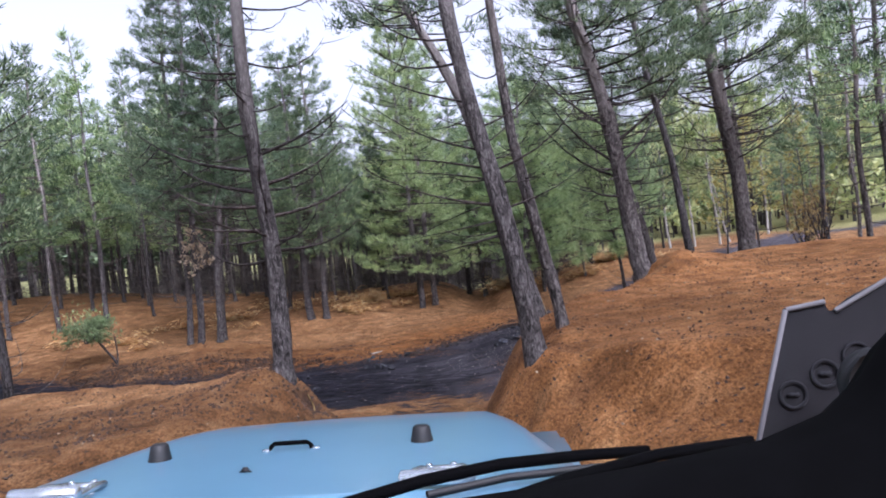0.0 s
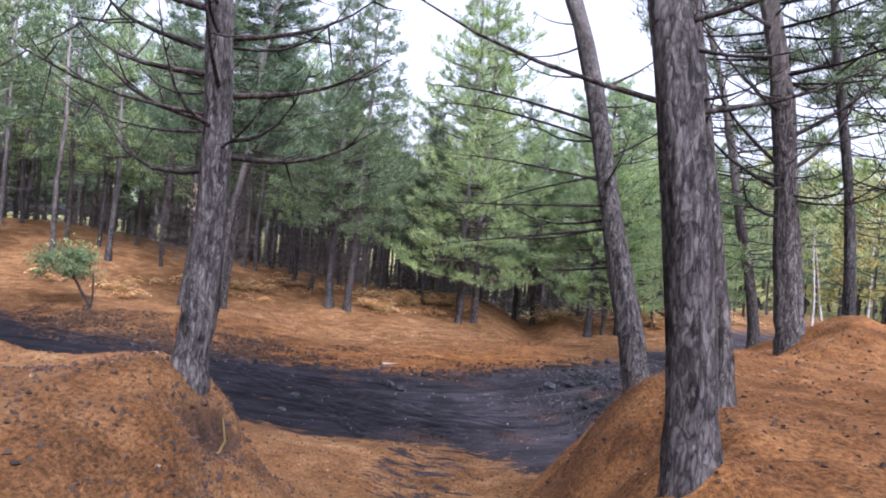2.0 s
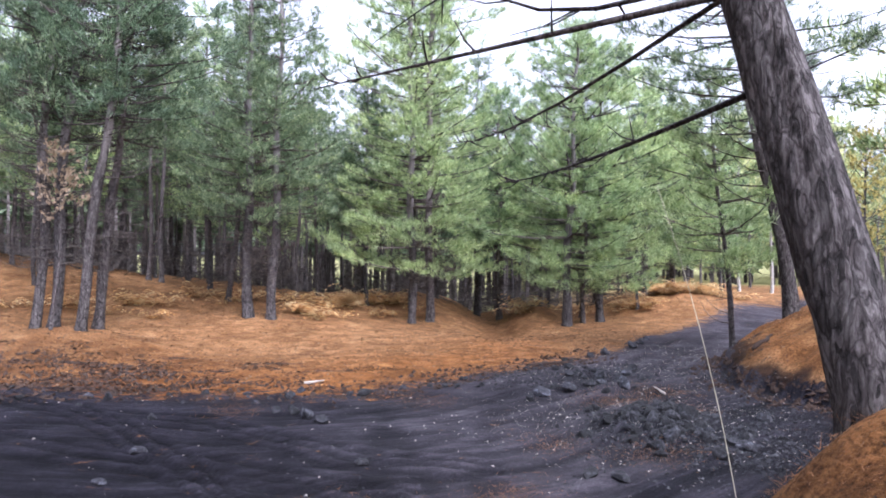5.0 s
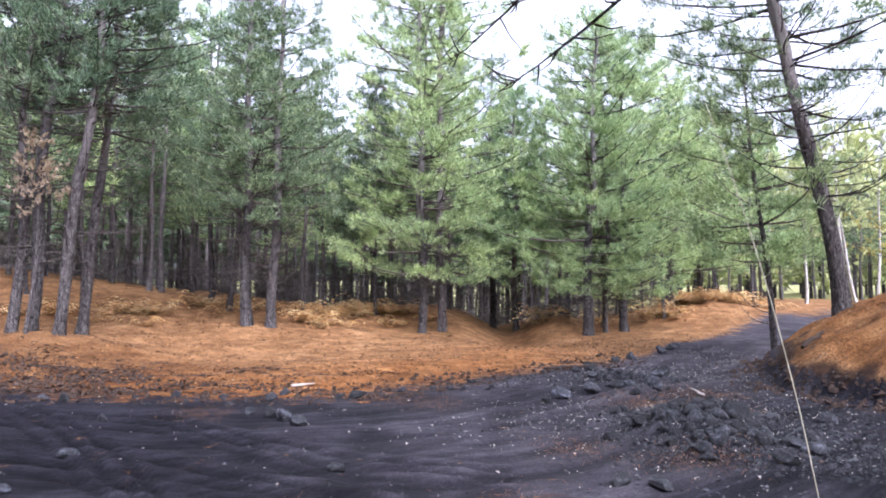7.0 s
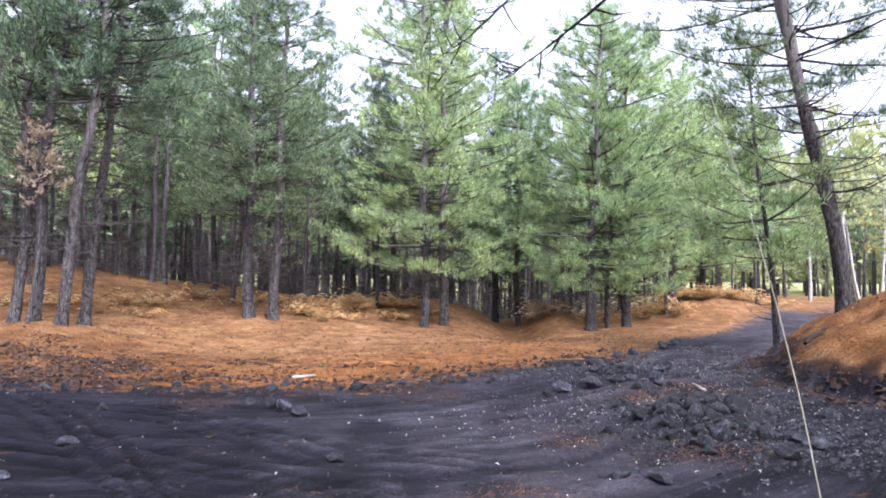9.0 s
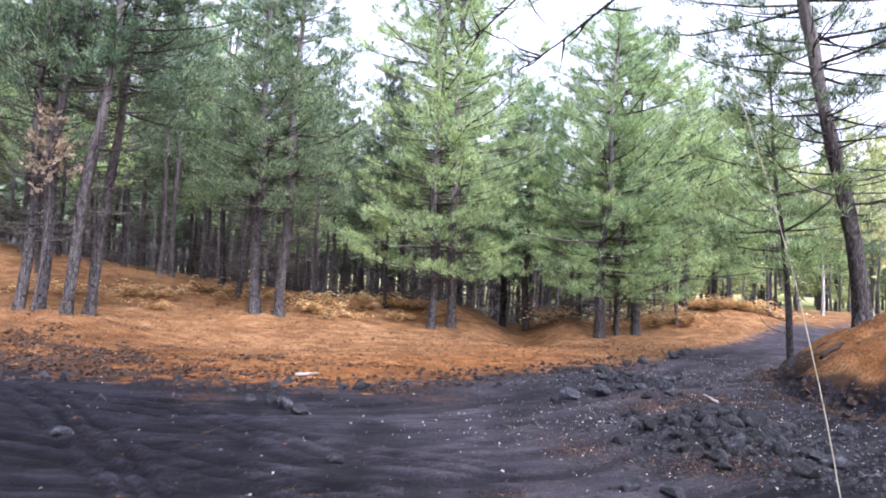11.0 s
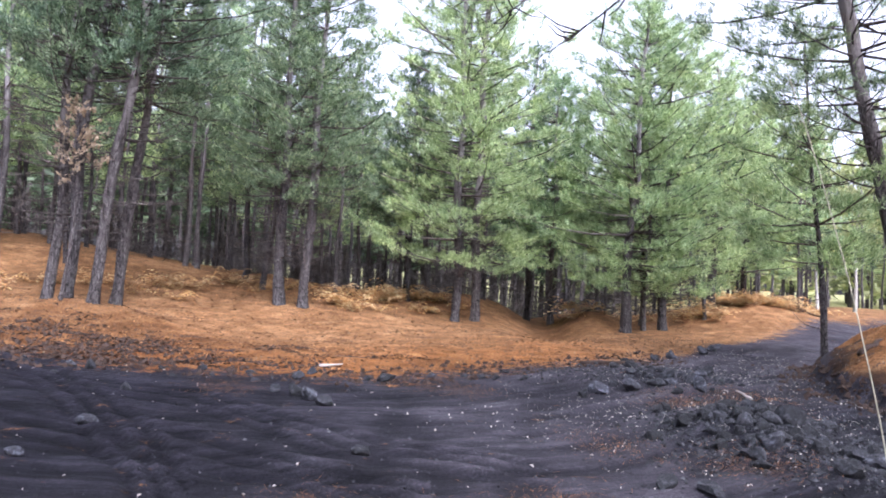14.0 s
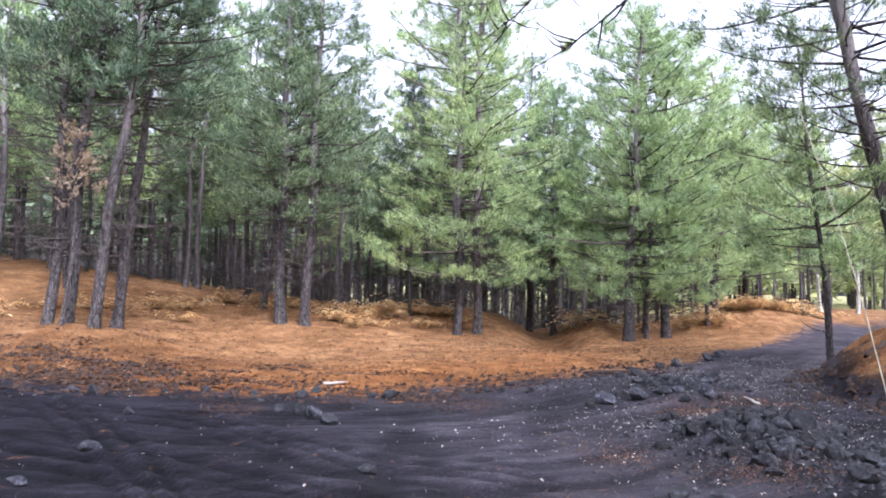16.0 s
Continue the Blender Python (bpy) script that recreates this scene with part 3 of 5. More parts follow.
def grow(seed, tall, girth, lean=(0, 0), curve=(0, 0), crown=0.35, spread=2.4, whorls=18, arms=5, tuft=0.2, blade=0.016,
         per=7, density=9, dead=18, dead_from=0.12, dead_len=1.4, rise=0.25, sides=9, dense_top=1.0, sub=True, single=False, special=(), loose=1.0, full=0.75, inner=0.25, fan=0.36):
    """One pine: bark-covered trunk, dead lower branches that curve upwards, and a crown of needle tufts."""
    g = np.random.default_rng(seed)

    def axis_at(h):
        t = h / tall
        return np.array((lean[0] * h + curve[0] * tall * t * t + 0.05 * math.sin(h * 1.3 + seed), lean[1] * h + curve[1] * tall * t * t + 0.05 * math.cos(h * 1.1 + seed * 2), h))

    def thick(h):
        return girth * 0.5 * (max(0.03, 1 - h / tall) ** 0.75) * (1 + 0.32 * math.exp(-h * 5)) + 0.006

    TV, TF, BV, BF, boughs = [], [], [], [], []
    hs = [-0.25, 0, 0.12, 0.3] + list(np.linspace(0.6, tall, max(8, int(tall * 1.6))))
    tube(TV, TF, [axis_at(max(h, -0.25)) for h in hs], [thick(max(h, 0)) for h in hs], sides)
    TV = [v + 0.05 * girth * g.normal(size=3) for v in TV]
    centres, ways = [], []
    # dead branches below the crown
    for k in range(dead + len(special)):
        h = tall * (dead_from + (crown + 0.22 - dead_from) * (k + g.uniform(0, 0.9)) / max(1, dead))
        w = g.uniform(0, 2 * math.pi)
        ln = dead_len * g.uniform(0.45, 1.25)
        if k >= dead:
            h, w, ln = special[k - dead][0], radians(special[k - dead][1]), special[k - dead][2]
        out = np.array((math.cos(w), math.sin(w), 0))
        p0 = axis_at(h) + out * thick(h) * 0.6
        drop, up = g.uniform(-0.25, 0.15), g.uniform(0.1, 0.75)
        if k >= dead:
            drop, up = special[k - dead][3:5]
        bend = np.array((-out[1], out[0], 0)) * g.normal() * 0.25
        thin = 1.0
        if k >= dead and len(special[k - dead]) > 5:
            bend, thin = bend * 0, special[k - dead][5]
        pts = [p0 + (out * s + bend * s * s) * ln + np.array((0, 0, ln * (drop * s + up * s ** 3))) for s in np.linspace(0, 1, 6)]
        r = (0.007 + 0.0075 * ln) * (1.65 if k >= dead else 1.0) * thin
        if single:
            BV, BF = [], []
            boughs.append((BV, BF))
        tube(BV, BF, pts, [r, r * 0.85, r * 0.68, r * 0.5, r * 0.34, r * 0.15], 4)
        if sub:
            for q in range(int(2 + ln * (2.2 if ln < 2.5 or thin == 1.0 else 6.0))):
                s = g.uniform(0.3, 0.95)
                i = min(4, int(s * 5))
                a = pts[i] + (pts[i + 1] - pts[i]) * (s * 5 - i)
                dirn = unit((out + 0.9 * g.normal(size=3) + np.array((0, 0, 0.15)))[None])[0] * min(ln, 1.6 if thin == 1.0 else 0.9 * thin if ln < 2.5 else 0.7) * g.uniform(0.15, 0.4)
                tube(BV, BF, [a, a + dirn * 0.5 + np.array((0, 0, -0.02)), a + dirn], [r * 0.4, r * 0.3, r * 0.12], 3)
    # live branches
    if single:
        BV, BF = [], []
    z0 = tall * crown
    for k in range(whorls):
        f = (k + 0.5) / whorls
        swell = g.uniform(0.72, 1.2) if inner < 0.25 else 1.0
        for a in range(arms):
            h = z0 + (tall - z0) * min(0.99, f + g.uniform(-0.5, 0.5) * loose / whorls)
            t = (h - z0) / (tall - z0)
            ln = spread * ((1 - t) ** full * (0.62 + 0.38 * min(1, t * 4 + 0.25)) + 0.1) * g.uniform(0.55, 1.15) * swell
            w = 2 * math.pi * (a + g.uniform(-0.4, 0.4)) / arms + k * 2.4
            out = np.array((math.cos(w), math.sin(w), 0))
            el = rise * (0.1 + 1.6 * t) + g.uniform(-0.12, 0.15)
            p0 = axis_at(h)
            pts = [p0 + out * s * ln * math.cos(el) + np.array((0, 0, ln * (math.sin(el) * s + 0.16 * s ** 3 - 0.08 * s))) for s in (0, 0.35, 0.7, 1.0)]
            r = 0.008 + 0.01 * ln
            tube(BV, BF, pts, [r, r * 0.7, r * 0.45, r * 0.2], 3, False)
            m = int(4 + density * ln * dense_top)
            tangent = np.array((-out[1], out[0], 0))
            pads = max(2, int(2.6 * ln))
            ps = g.uniform(max(inner, 0.5 - 1.5 * t), 1.0, pads) ** 0.75
            po = g.normal(size=pads) * 0.30 * ln * (1.12 - ps)
            pick = g.integers(pads, size=m)
            s = ps[pick] + g.normal(size=m) * 0.13 / max(0.5, ln)
            off = po[pick] + g.normal(size=m) * 0.13
            P = p0 + out * (s * ln * math.cos(el))[:, None] + tangent * off[:, None]
            P[:, 2] += ln * (math.sin(el) * s + 0.16 * s ** 3 - 0.08 * s) + g.normal(size=m) * 0.07 + 0.05
            centres.append(P)
            ways.append(unit(out * 0.55 + tangent * np.sign(off)[:, None] * 0.35 + np.array((0, 0, 0.75)) + 0.25 * g.normal(size=(m, 3))))
    C, D = np.concatenate(centres), np.concatenate(ways)
    CV, CF = blades(C, D, tuft, blade, per, fan, g)
    return (TV, TF), (BV, BF), (CV, CF), boughs


def pine_meshes(seed, needles, twigs=None, **kw):
    twigs = twigs or DEADWOOD
    t, b, c, boughs = grow(seed, **kw)
    made = [("trunk", mesh_from("trunk", t[0], t[1], BARK, True)), ("branchwork", mesh_from("branchwork", b[0], b[1], twigs, True)), ("crown", mesh_from("crown", c[0], c[1], needles))]
    return made + [("branch", mesh_from("branch", bv, bf, DEADWOOD, True)) for bv, bf in boughs]


def plant(meshes, x, y, turn, label, group, scale=1.0, name="pine_tree", sink=0.05):
    tree = new(name)
    tree.matrix_world = pose(x, y, spot(x, y) - sink, 0, 0, turn) @ Matrix.Scale(scale, 4)
    for n, me in meshes:
        piece = new(n, me)
        piece.parent = tree
        if n in ("branchwork", "crown"):
            tagged(piece, kind="stuff")
    return tagged(tree, label, "tree", group)


# trees by the lane
near_trees = [
    # x, y, tall, girth, lean x, lean y, curve x, crown from, dead, dead length, label
    (-2.45, 0.02, 11.0, 0.25, 0.0, 0.0, 0.0, 0.5, 40, 1.3, "straight pine with long upswept dead branches on the bank"),
    (0.7, -2.2, 12.0, 0.2, -0.1, 0.1, -0.02, 0.5, 30, 1.1, "pine with flaky grey bark leaning over the lane"),
    (1.24, -0.9, 10.0, 0.135, -0.09, 0.06, 0.0, 0.55, 18, 0.8, "slender grey pine beside a thicker trunk"),
    (1.46, 1.86, 11.0, 0.25, -0.12, 0.13, -0.22, 0.5, 16, 1.1, "strongly leaning pine with long dead branches over the track"),
    (3.95, 3.95, 11.0, 0.33, -0.1, 0.08, -0.04, 0.3, 40, 1.3, "thick dark pine on top of the bank"),
    (5.65, 5.7, 11.0, 0.17, -0.11, 0.0, -0.04, 0.36, 34, 1.1, "pine with grey bark and bare dead lower branches"),
    (7.6, 7.1, 12.0, 0.4, -0.06, 0.0, -0.06, 0.31, 54, 1.9, "stout pine with many level dead branches"),
    (7.32, 13.4, 12.0, 0.28, -0.16, 0.0, -0.09, 0.3, 60, 1.4, "tall pine leaning towards the track above the cut bank"),
]
# marked dead branches: height on the trunk, bearing, length, sag, upturn at the tip
straight_boughs = [
    (1.66, 178, 1.15, -0.16, 0.85), (1.78, 8, 1.15, -0.05, 0.3), (1.9, -15, 0.85, 0.05, 0.55), (2.05, 172, 1.1, 0.15, 0.45), (2.25, 5, 1.25, 0.1, 0.25), (2.4, 190, 1.3, 0.05, 0.35),
    (2.6, 165, 1.4, 0.25, 0.2), (2.7, 20, 1.2, 0.2, 0.3), (2.9, 185, 1.5, 0.2, 0.25), (3.1, -8, 1.3, 0.25, 0.2), (2.0, 250, 0.8, 0.1, 0.9), (2.3, 285, 0.8, 0.2, 0.9),
]
flaky_boughs = [(1.68, 8, 1.0, 0.22, 0.2, 0.6), (1.72, 172, 1.5, 0.25, 0.2, 0.5), (2.1, 350, 1.2, 0.3, 0.5, 0.55), (2.35, 165, 1.3, 0.35, 0.3, 0.5), (2.6, 12, 1.1, 0.3, 0.7, 0.5), (2.9, 160, 1.3, 0.35, 0.2, 0.5)]
dark_boughs = [
    (1.6, 200, 1.4, 0.1, 0.2), (2.0, 150, 1.5, 0.5, 0.6), (2.25, 15, 1.8, 0.7, 0.5), (2.3, 178, 1.5, 0.8, 0.5), (2.7, 340, 1.6, 0.6, 0.5), (3.0, 200, 1.6, 0.6, 0.4),
    (3.2, 60, 1.5, 0.7, 0.4),
]
stout_boughs = [
    (2.6, 175, 1.6, 0.05, 0.25), (2.9, 5, 1.9, 0.05, 0.2), (3.3, 10, 2.0, 0.15, 0.3), (3.6, 190, 1.8, 0.2, 0.4), (4.2, 20, 1.8, 0.5, 0.6), (4.5, 0, 1.9, 0.3, 0.3),
    (4.8, 170, 1.6, 0.4, 0.4),
]
leaning_boughs = [
    (1.32, 105.9, 2.88, -0.083, 0.048, 0.36), (1.72, 166, 1.85, -0.17, 0.0, 0.55), (1.97, 198, 1.85, -0.1, 0.02, 0.5), (1.75, 105.9, 4.06, -0.095, 0.094, 0.27), (2.25, 170, 1.8, 0.16, -0.05, 0.5), (2.3, 150, 1.7, -0.2, -0.1, 0.45),
    (2.9, 165, 2.0, 0.3, -0.1, 0.6), (2.7, 182, 1.9, 0.25, -0.12, 0.5), (3.3, 30, 1.4, 0.5, 0.3, 0.6), (2.5, 10, 1.2, 0.6, 0.2, 0.5),
]
upswept = {0: straight_boughs, 1: flaky_boughs, 4: dark_boughs, 6: stout_boughs, 3: leaning_boughs}
for k, (x, y, tall, girth, lx, ly, cx, crown, dead, dl, label) in enumerate(near_trees):
    me = pine_meshes(100 + k, NEEDLES_DARK, tall=tall, girth=girth, lean=(lx, ly), curve=(cx, 0.3 if k == 3 else 0), crown=crown, spread={4: 2.6, 5: 2.2, 6: 2.8, 7: 3.0}.get(k, 2.0), whorls=14, arms=5, loose=0.7,
                     density=24 if k > 3 else 14, dead=dead, dead_from=0.16, dead_len=dl, sides=18, per=12 if k > 3 else 8, tuft=0.15, blade=0.008 if k > 3 else 0.011, fan=0.5, single=True, special=upswept.get(k, ()))
    plant(me, x, y, 0, label, "pines along the lane")

# pines facing the track on its far side
# x, y, tall, girth, lean x, crown from, spread, needles, dead, seed
west_trees = [
    (-8.74, 15.0, 13.0, 0.209, 0.03, 0.34, 2.3, 1, 60, 0),
    (-8.42, 15.0, 13.5, 0.235, 0.06, 0.34, 2.4, 1, 60, 1),
    (-7.74, 14.8, 13.0, 0.217, 0.12, 0.34, 2.6, 1, 60, 2),
    (-8.05, 16.3, 12.5, 0.235, 0.1, 0.34, 2.6, 1, 60, 3),
    (-5.3, 19.6, 11.2, 0.296, 0.0, 0.23, 2.4, 1, 54, 4),
    (-4.6, 19.65, 11.5, 0.261, 0.02, 0.259, 2.5, 1, 54, 5),
    (-6.6, 22.5, 9.8, 0.174, 0.06, 0.302, 2.0, 1, 44, 6),
    (-2.5, 25.5, 8.6, 0.226, 0.02, 0.288, 2.2, 1, 38, 15),
]
east_trees = [
    (-0.6, 22.0, 13.8, 0.261, -0.01, 0.105, 3.3, 0, 30, 7),
    (-0.05, 22.4, 14.8, 0.278, 0.0, 0.1, 3.4, 0, 30, 8),
    (4.4, 22.0, 9.9, 0.296, 0.04, 0.13, 3.3, 0, 24, 9),
    (5.8, 23.0, 9.2, 0.261, 0.0, 0.11, 3.4, 0, 24, 10),
    (5.2, 22.8, 6.5, 0.139, 0.0, 0.3, 1.4, 0, 8, 11),
    (8.4, 26.5, 8.6, 0.313, 0.0, 0.11, 3.5, 0, 24, 12),
    (6.63, 14.5, 6.4, 0.113, -0.1, 0.28, 2.0, 0, 10, 13),
    (1.9, 27.5, 10.4, 0.244, 0.0, 0.216, 2.4, 1, 28, 14),
    (2.6, 25.6, 8.6, 0.22, 0.0, 0.3, 2.3, 0, 20, 16),
    (9.9, 27.4, 7.2, 0.22, 0.0, 0.14, 2.6, 0, 14, 17),
]
edge_trees = west_trees + east_trees
for x, y, tall, girth, lx, crown, spread, kind, dead, k in edge_trees:
    slight = tall < 7
    me = pine_meshes(200 + k, NEEDLES_DARK if kind else NEEDLES, tall=tall, girth=girth, lean=(lx, 0), crown=crown, spread=spread, whorls=12 if slight else 14 if kind else 18, arms=4 if slight else 7, loose=0.45, full=0.75 if kind else 0.38 if tall < 10.2 else 0.52, inner=0.25 if kind else 0.12,
                     density=20 if slight else 15 if not kind else 14, dead=dead, dead_from=0.1, dead_len=0.8 if slight else 1.4, tuft=0.15, blade=0.008 if slight else 0.009, per=16, fan=0.5, sides=12, twigs=PALE_TWIG)
    plant(me, x, y, 0, "slender young pine beside the track" if slight else "tall dark-green pine with bare lower trunk" if kind else "bushy bright-green pine with low sweeping branches", "pines facing the track")

# the plantation behind
forest = []
for k in range(7):
    forest.append(pine_meshes(300 + k, NEEDLES_DARK if k % 3 else NEEDLES, tall=10.0 + 0.6 * (k % 4), girth=0.15 + 0.02 * (k % 4), lean=(0.02 * (k % 3 - 1), 0), crown=0.27 + 0.05 * (k % 3),
                              spread=1.9, whorls=12, arms=4, density=7.4, dead=30, dead_from=0.06, dead_len=1.2, tuft=0.24, blade=0.02, per=8, sides=6, loose=0.6, fan=0.5, twigs=PALE_TWIG, sub=False))
g = np.random.default_rng(55)
taken = [(t[0], t[1]) for t in near_trees + edge_trees]
count = 0
for row in range(9):
    for col in range(52):
        x = -46 + col * 1.9 + g.uniform(-0.7, 0.7)
        y = 24.5 + row * 2.3 + g.uniform(-0.8, 0.8)
        if x < -9:
            y -= min(8, (-9 - x) * 0.7)
        if x > 8:
            y += (x - 8) * 0.75
        if inside(np.array([x]), np.array([y]), ROAD)[0] > -1.2 or g.uniform() < (0.16 + 0.015 * row if x > -4 else 0.04):
            continue
        if (x > 9 or 0.5 < x <= 9 and y < 36) and g.uniform() < 0.45:
            continue
        if min(math.hypot(x - a, y - b) for a, b in taken) < 1.25:
            continue
        taken.append((x, y))
        plant(forest[count % 7], x, y, g.uniform(0, 360), "close-planted pine with a bare dark trunk", "plantation pines", g.uniform(0.85, 1.1) * (0.72 if x > 6.5 else 0.82 if -6.5 < x < -1 else 1.0))
        count += 1
# trees on the banks to the left and right; those behind are unseen, added for shade
for x, y in ((-6.5, -3.0), (-9, 1.0), (-12, -2), (-14, 3.5), (-5.5, -9), (-8, -14), (-3.8, -17), (3.5, -13), (4.5, -5.5), (7, -9), (9.5, -2), (11, 3.5), (12.5, 9), (10.5, 13), (14, 14.5), (16, 7), (18, 19), (13.5, 0), (-17, -7), (8, -16), (-12, -12), (2.8, -20), (-7, -22), (-9.5, 5.4), (11.4, 8.4)):
    plant(forest[int(abs(x * 7 + y * 3)) % 7], x, y, g.uniform(0, 360), "pine with bare lower trunk on the slope; those behind are unseen, added for shade", "pines on the slope", g.uniform(0.95, 1.2))

# broadleaf trees with autumn leaves beyond the bend
for k, (x, y, tall) in enumerate(((12.6, 19.6, 5.5), (14.6, 20.8, 6.0), (17.5, 22.0, 6.5))):
    me = pine_meshes(400 + k, YELLOW, tall=tall, girth=0.09, lean=(0.06 * (-1) ** k, 0), crown=0.28, spread=1.5, whorls=9, arms=5, density=9, dead=8, dead_len=0.7, rise=0.7, tuft=0.1, blade=0.03, per=5, sides=7, loose=1.5)
    plant(me, x, y, 40 * k, "slender broadleaf tree with yellow autumn leaves", "broadleaf trees", name="broadleaf_tree")

PALE_BARK = plain("pale_smooth_bark", (0.24, 0.225, 0.2), 0.85, 0, 9, 0.35)
for k, (x, y, tall, tilt) in enumerate(((16.7, 29.7, 8.0, -0.05), (15.5, 30.6, 7.0, 0.03), (14.3, 31.2, 7.5, 0.0), (17.6, 30.4, 8.5, -0.2), (19.5, 32.0, 8.0, 0.04), (21.5, 33.5, 8.0, 0.0))):
    me = pine_meshes(440 + k, NEEDLES_PALE, tall=tall, girth=0.13, lean=(tilt, 0), crown=0.4, spread=1.7, whorls=8, arms=5, density=9, dead=12, dead_len=1.0, rise=0.6, tuft=0.14, blade=0.03, per=5, sides=7, loose=1.5)
    me[0][1].materials[0] = PALE_BARK
    plant(me, x, y, 0, "slender pale-barked tree with yellowish leaves beyond the bend", "broadleaf trees", name="broadleaf_tree")

WITHERED = needle_material("withered_leaves", (0.19, 0.135, 0.095), (0.31, 0.235, 0.17), (0.44, 0.35, 0.27))
me = pine_meshes(420, WITHERED, tall=3.9, girth=0.06, lean=(0.03, 0), crown=0.62, spread=0.75, whorls=5, arms=5, density=7, dead=6, dead_len=0.5, rise=0.6, tuft=0.11, blade=0.03, per=4, sides=7, loose=1.5)
plant(me, -8.15, 14.5, 0, "thin broadleaf sapling with withered brown leaves among pines", "broadleaf trees", name="broadleaf_tree")

# the woods far off, all round
wood_v, wood_f, wn_v, wn_f = [], [], [], []
g = np.random.default_rng(77)
base = base_e = 0
we_v, we_f = [], []
for k in range(1150):
    w = g.normal() * 0.6 if k < 700 else g.uniform(0, 2 * math.pi)
    d = g.uniform(47, 85) if k < 700 else g.uniform(62, 130)
    x, y = d * math.sin(w), d * math.cos(w) + 5
    if inside(np.array([x]), np.array([y]), ROAD)[0] > -2 or (x > 14 and g.uniform() < 0.6):
        continue
    z = spot(x, y)
    tall = g.uniform(9, 13)
    tube(wood_v, wood_f, [(x, y, z - 0.3), (x + g.normal() * 0.1, y, z + tall)], [0.16, 0.03], 4, False)
    m = 60
    t = g.uniform(0.1 if x > 8 else 0.4, 1.0, m)
    a = g.uniform(0, 2 * math.pi, m)
    r = 2.3 * (1.05 - t) ** 0.7 * np.sqrt(g.uniform(0.05, 1, m))
    C = np.stack((x + r * np.cos(a), y + r * np.sin(a), z + t * tall), -1)
    V, F = blades(C, unit(np.stack((np.cos(a), np.sin(a), 0.6 + 0 * a), -1)), 0.8, 0.22, 4, 0.6, g)
    east = x > 8 and y > 10
    (we_v if east else wn_v).append(V)
    (we_f if east else wn_f).append(F + (base_e if east else base))
    base, base_e = base + len(V) * (not east), base_e + len(V) * east
tagged(new("far_trunks", mesh_from("far_trunks", wood_v, wood_f, BARK)), "dark trunks of far-off pine woods", "woods", kind="stuff")
tagged(new("far_foliage", mesh_from("far_foliage", np.concatenate(wn_v), np.concatenate(wn_f), NEEDLES_DARK)), "green crowns of far-off pine woods", "woods", kind="stuff")
tagged(new("far_thicket", mesh_from("far_thicket", np.concatenate(we_v), np.concatenate(we_f), NEEDLES_PALE)), "yellow-green foliage of far-off thickets, paled in colour for haze", "woods", kind="stuff")


# dead brushwood low between the plantation's trunks
g = np.random.default_rng(78)
V, F = [], []
for k in range(3600):
    x, y = g.uniform(-26, 9), g.uniform(26.5, 46)
    p = np.array((x, y, spot(x, y) + g.uniform(0.0, 1.5) ** 1.3))
    d = np.array((g.normal(), g.normal(), 0.35 * g.normal()))
    d = d / np.linalg.norm(d) * g.uniform(0.4, 1.1)
    tube(V, F, [p - d, p + 0.06 * g.normal(size=3), p + d], [0.012, 0.016, 0.006], 3, False)
tagged(new("brushwood", mesh_from("brushwood", V, F, PALE_TWIG)), "dead grey branches tangled low between the trunks", "brushwood", kind="stuff")


# ---- small things ----
def part(name, verts, faces, mat, parent, label="", smooth=True):
    ob = new(name, mesh_from(name, verts, faces, mat, smooth))
    ob.parent = parent
    if label:
        tagged(ob, label)
    return ob


def stone(seed, flat=0.6, rough=0.28, fine=2, mat=None):
    bm = bmesh.new()
    bmesh.ops.create_icosphere(bm, subdivisions=fine, radius=0.5)
    g = np.random.default_rng(seed)
    ax = g.uniform(0.7, 1.15, 3)
    for v in bm.verts:
        k = 1 + rough * noise.noise(v.co * 2.3 + Vector((seed, 0, 0))) * 2 + 0.12 * noise.noise(v.co * 6 + Vector((0, seed, 0)))
        v.co = Vector((v.co.x * ax[0] * k, v.co.y * ax[1] * k, v.co.z * flat * k))
    for c in range(9 if fine < 3 else 20):
        n = Vector(g.normal(size=3)).normalized()
        d = g.uniform(0.22, 0.4) * (0.75 if abs(n.z) > 0.6 else 1.0) * (1.0 if fine < 3 else 0.88)
        for v in bm.verts:
            over = v.co.dot(n) - d
            if over > 0:
                v.co -= n * over * 0.92
    if fine > 2:
        for v in bm.verts:
            v.co *= 1 + 0.05 * noise.noise(v.co * 9 + Vector((seed, seed, 0))) + 0.06 * noise.noise(v.co * 26)
    me = bpy.data.meshes.new("lava_rock")
    bm.to_mesh(me)
    bm.free()
    me.materials.append(mat or ROCK)
    return me


stones = [stone(k, 0.55 + 0.1 * (k % 3), 0.2 + 0.05 * (k % 4)) for k in range(8)] + [stone(30, 0.75, 0.34, 3), stone(31, 0.85, 0.3, 3), stone(32, 0.6, 0.36, 3), stone(33, 0.42, 0.3, 3)] + [stone(40 + k, 0.6 + 0.1 * (k % 3), 0.3, 2, CINDER) for k in range(8)]
g = np.random.default_rng(5)


def lay_stone(x, y, size, label="rough grey lava rock lying on the sand", group="rocks by the track", k=None, sink=0.12):
    ob = new("lava_rock", stones[int(g.integers(8)) if k is None else k])
    ob.matrix_world = pose(x, y, spot(x, y) + size * (0.24 - sink), g.uniform(-18, 18), g.uniform(-18, 18), g.uniform(0, 360)) @ Matrix.Scale(size, 4)
    return tagged(ob, label, "rock", group)


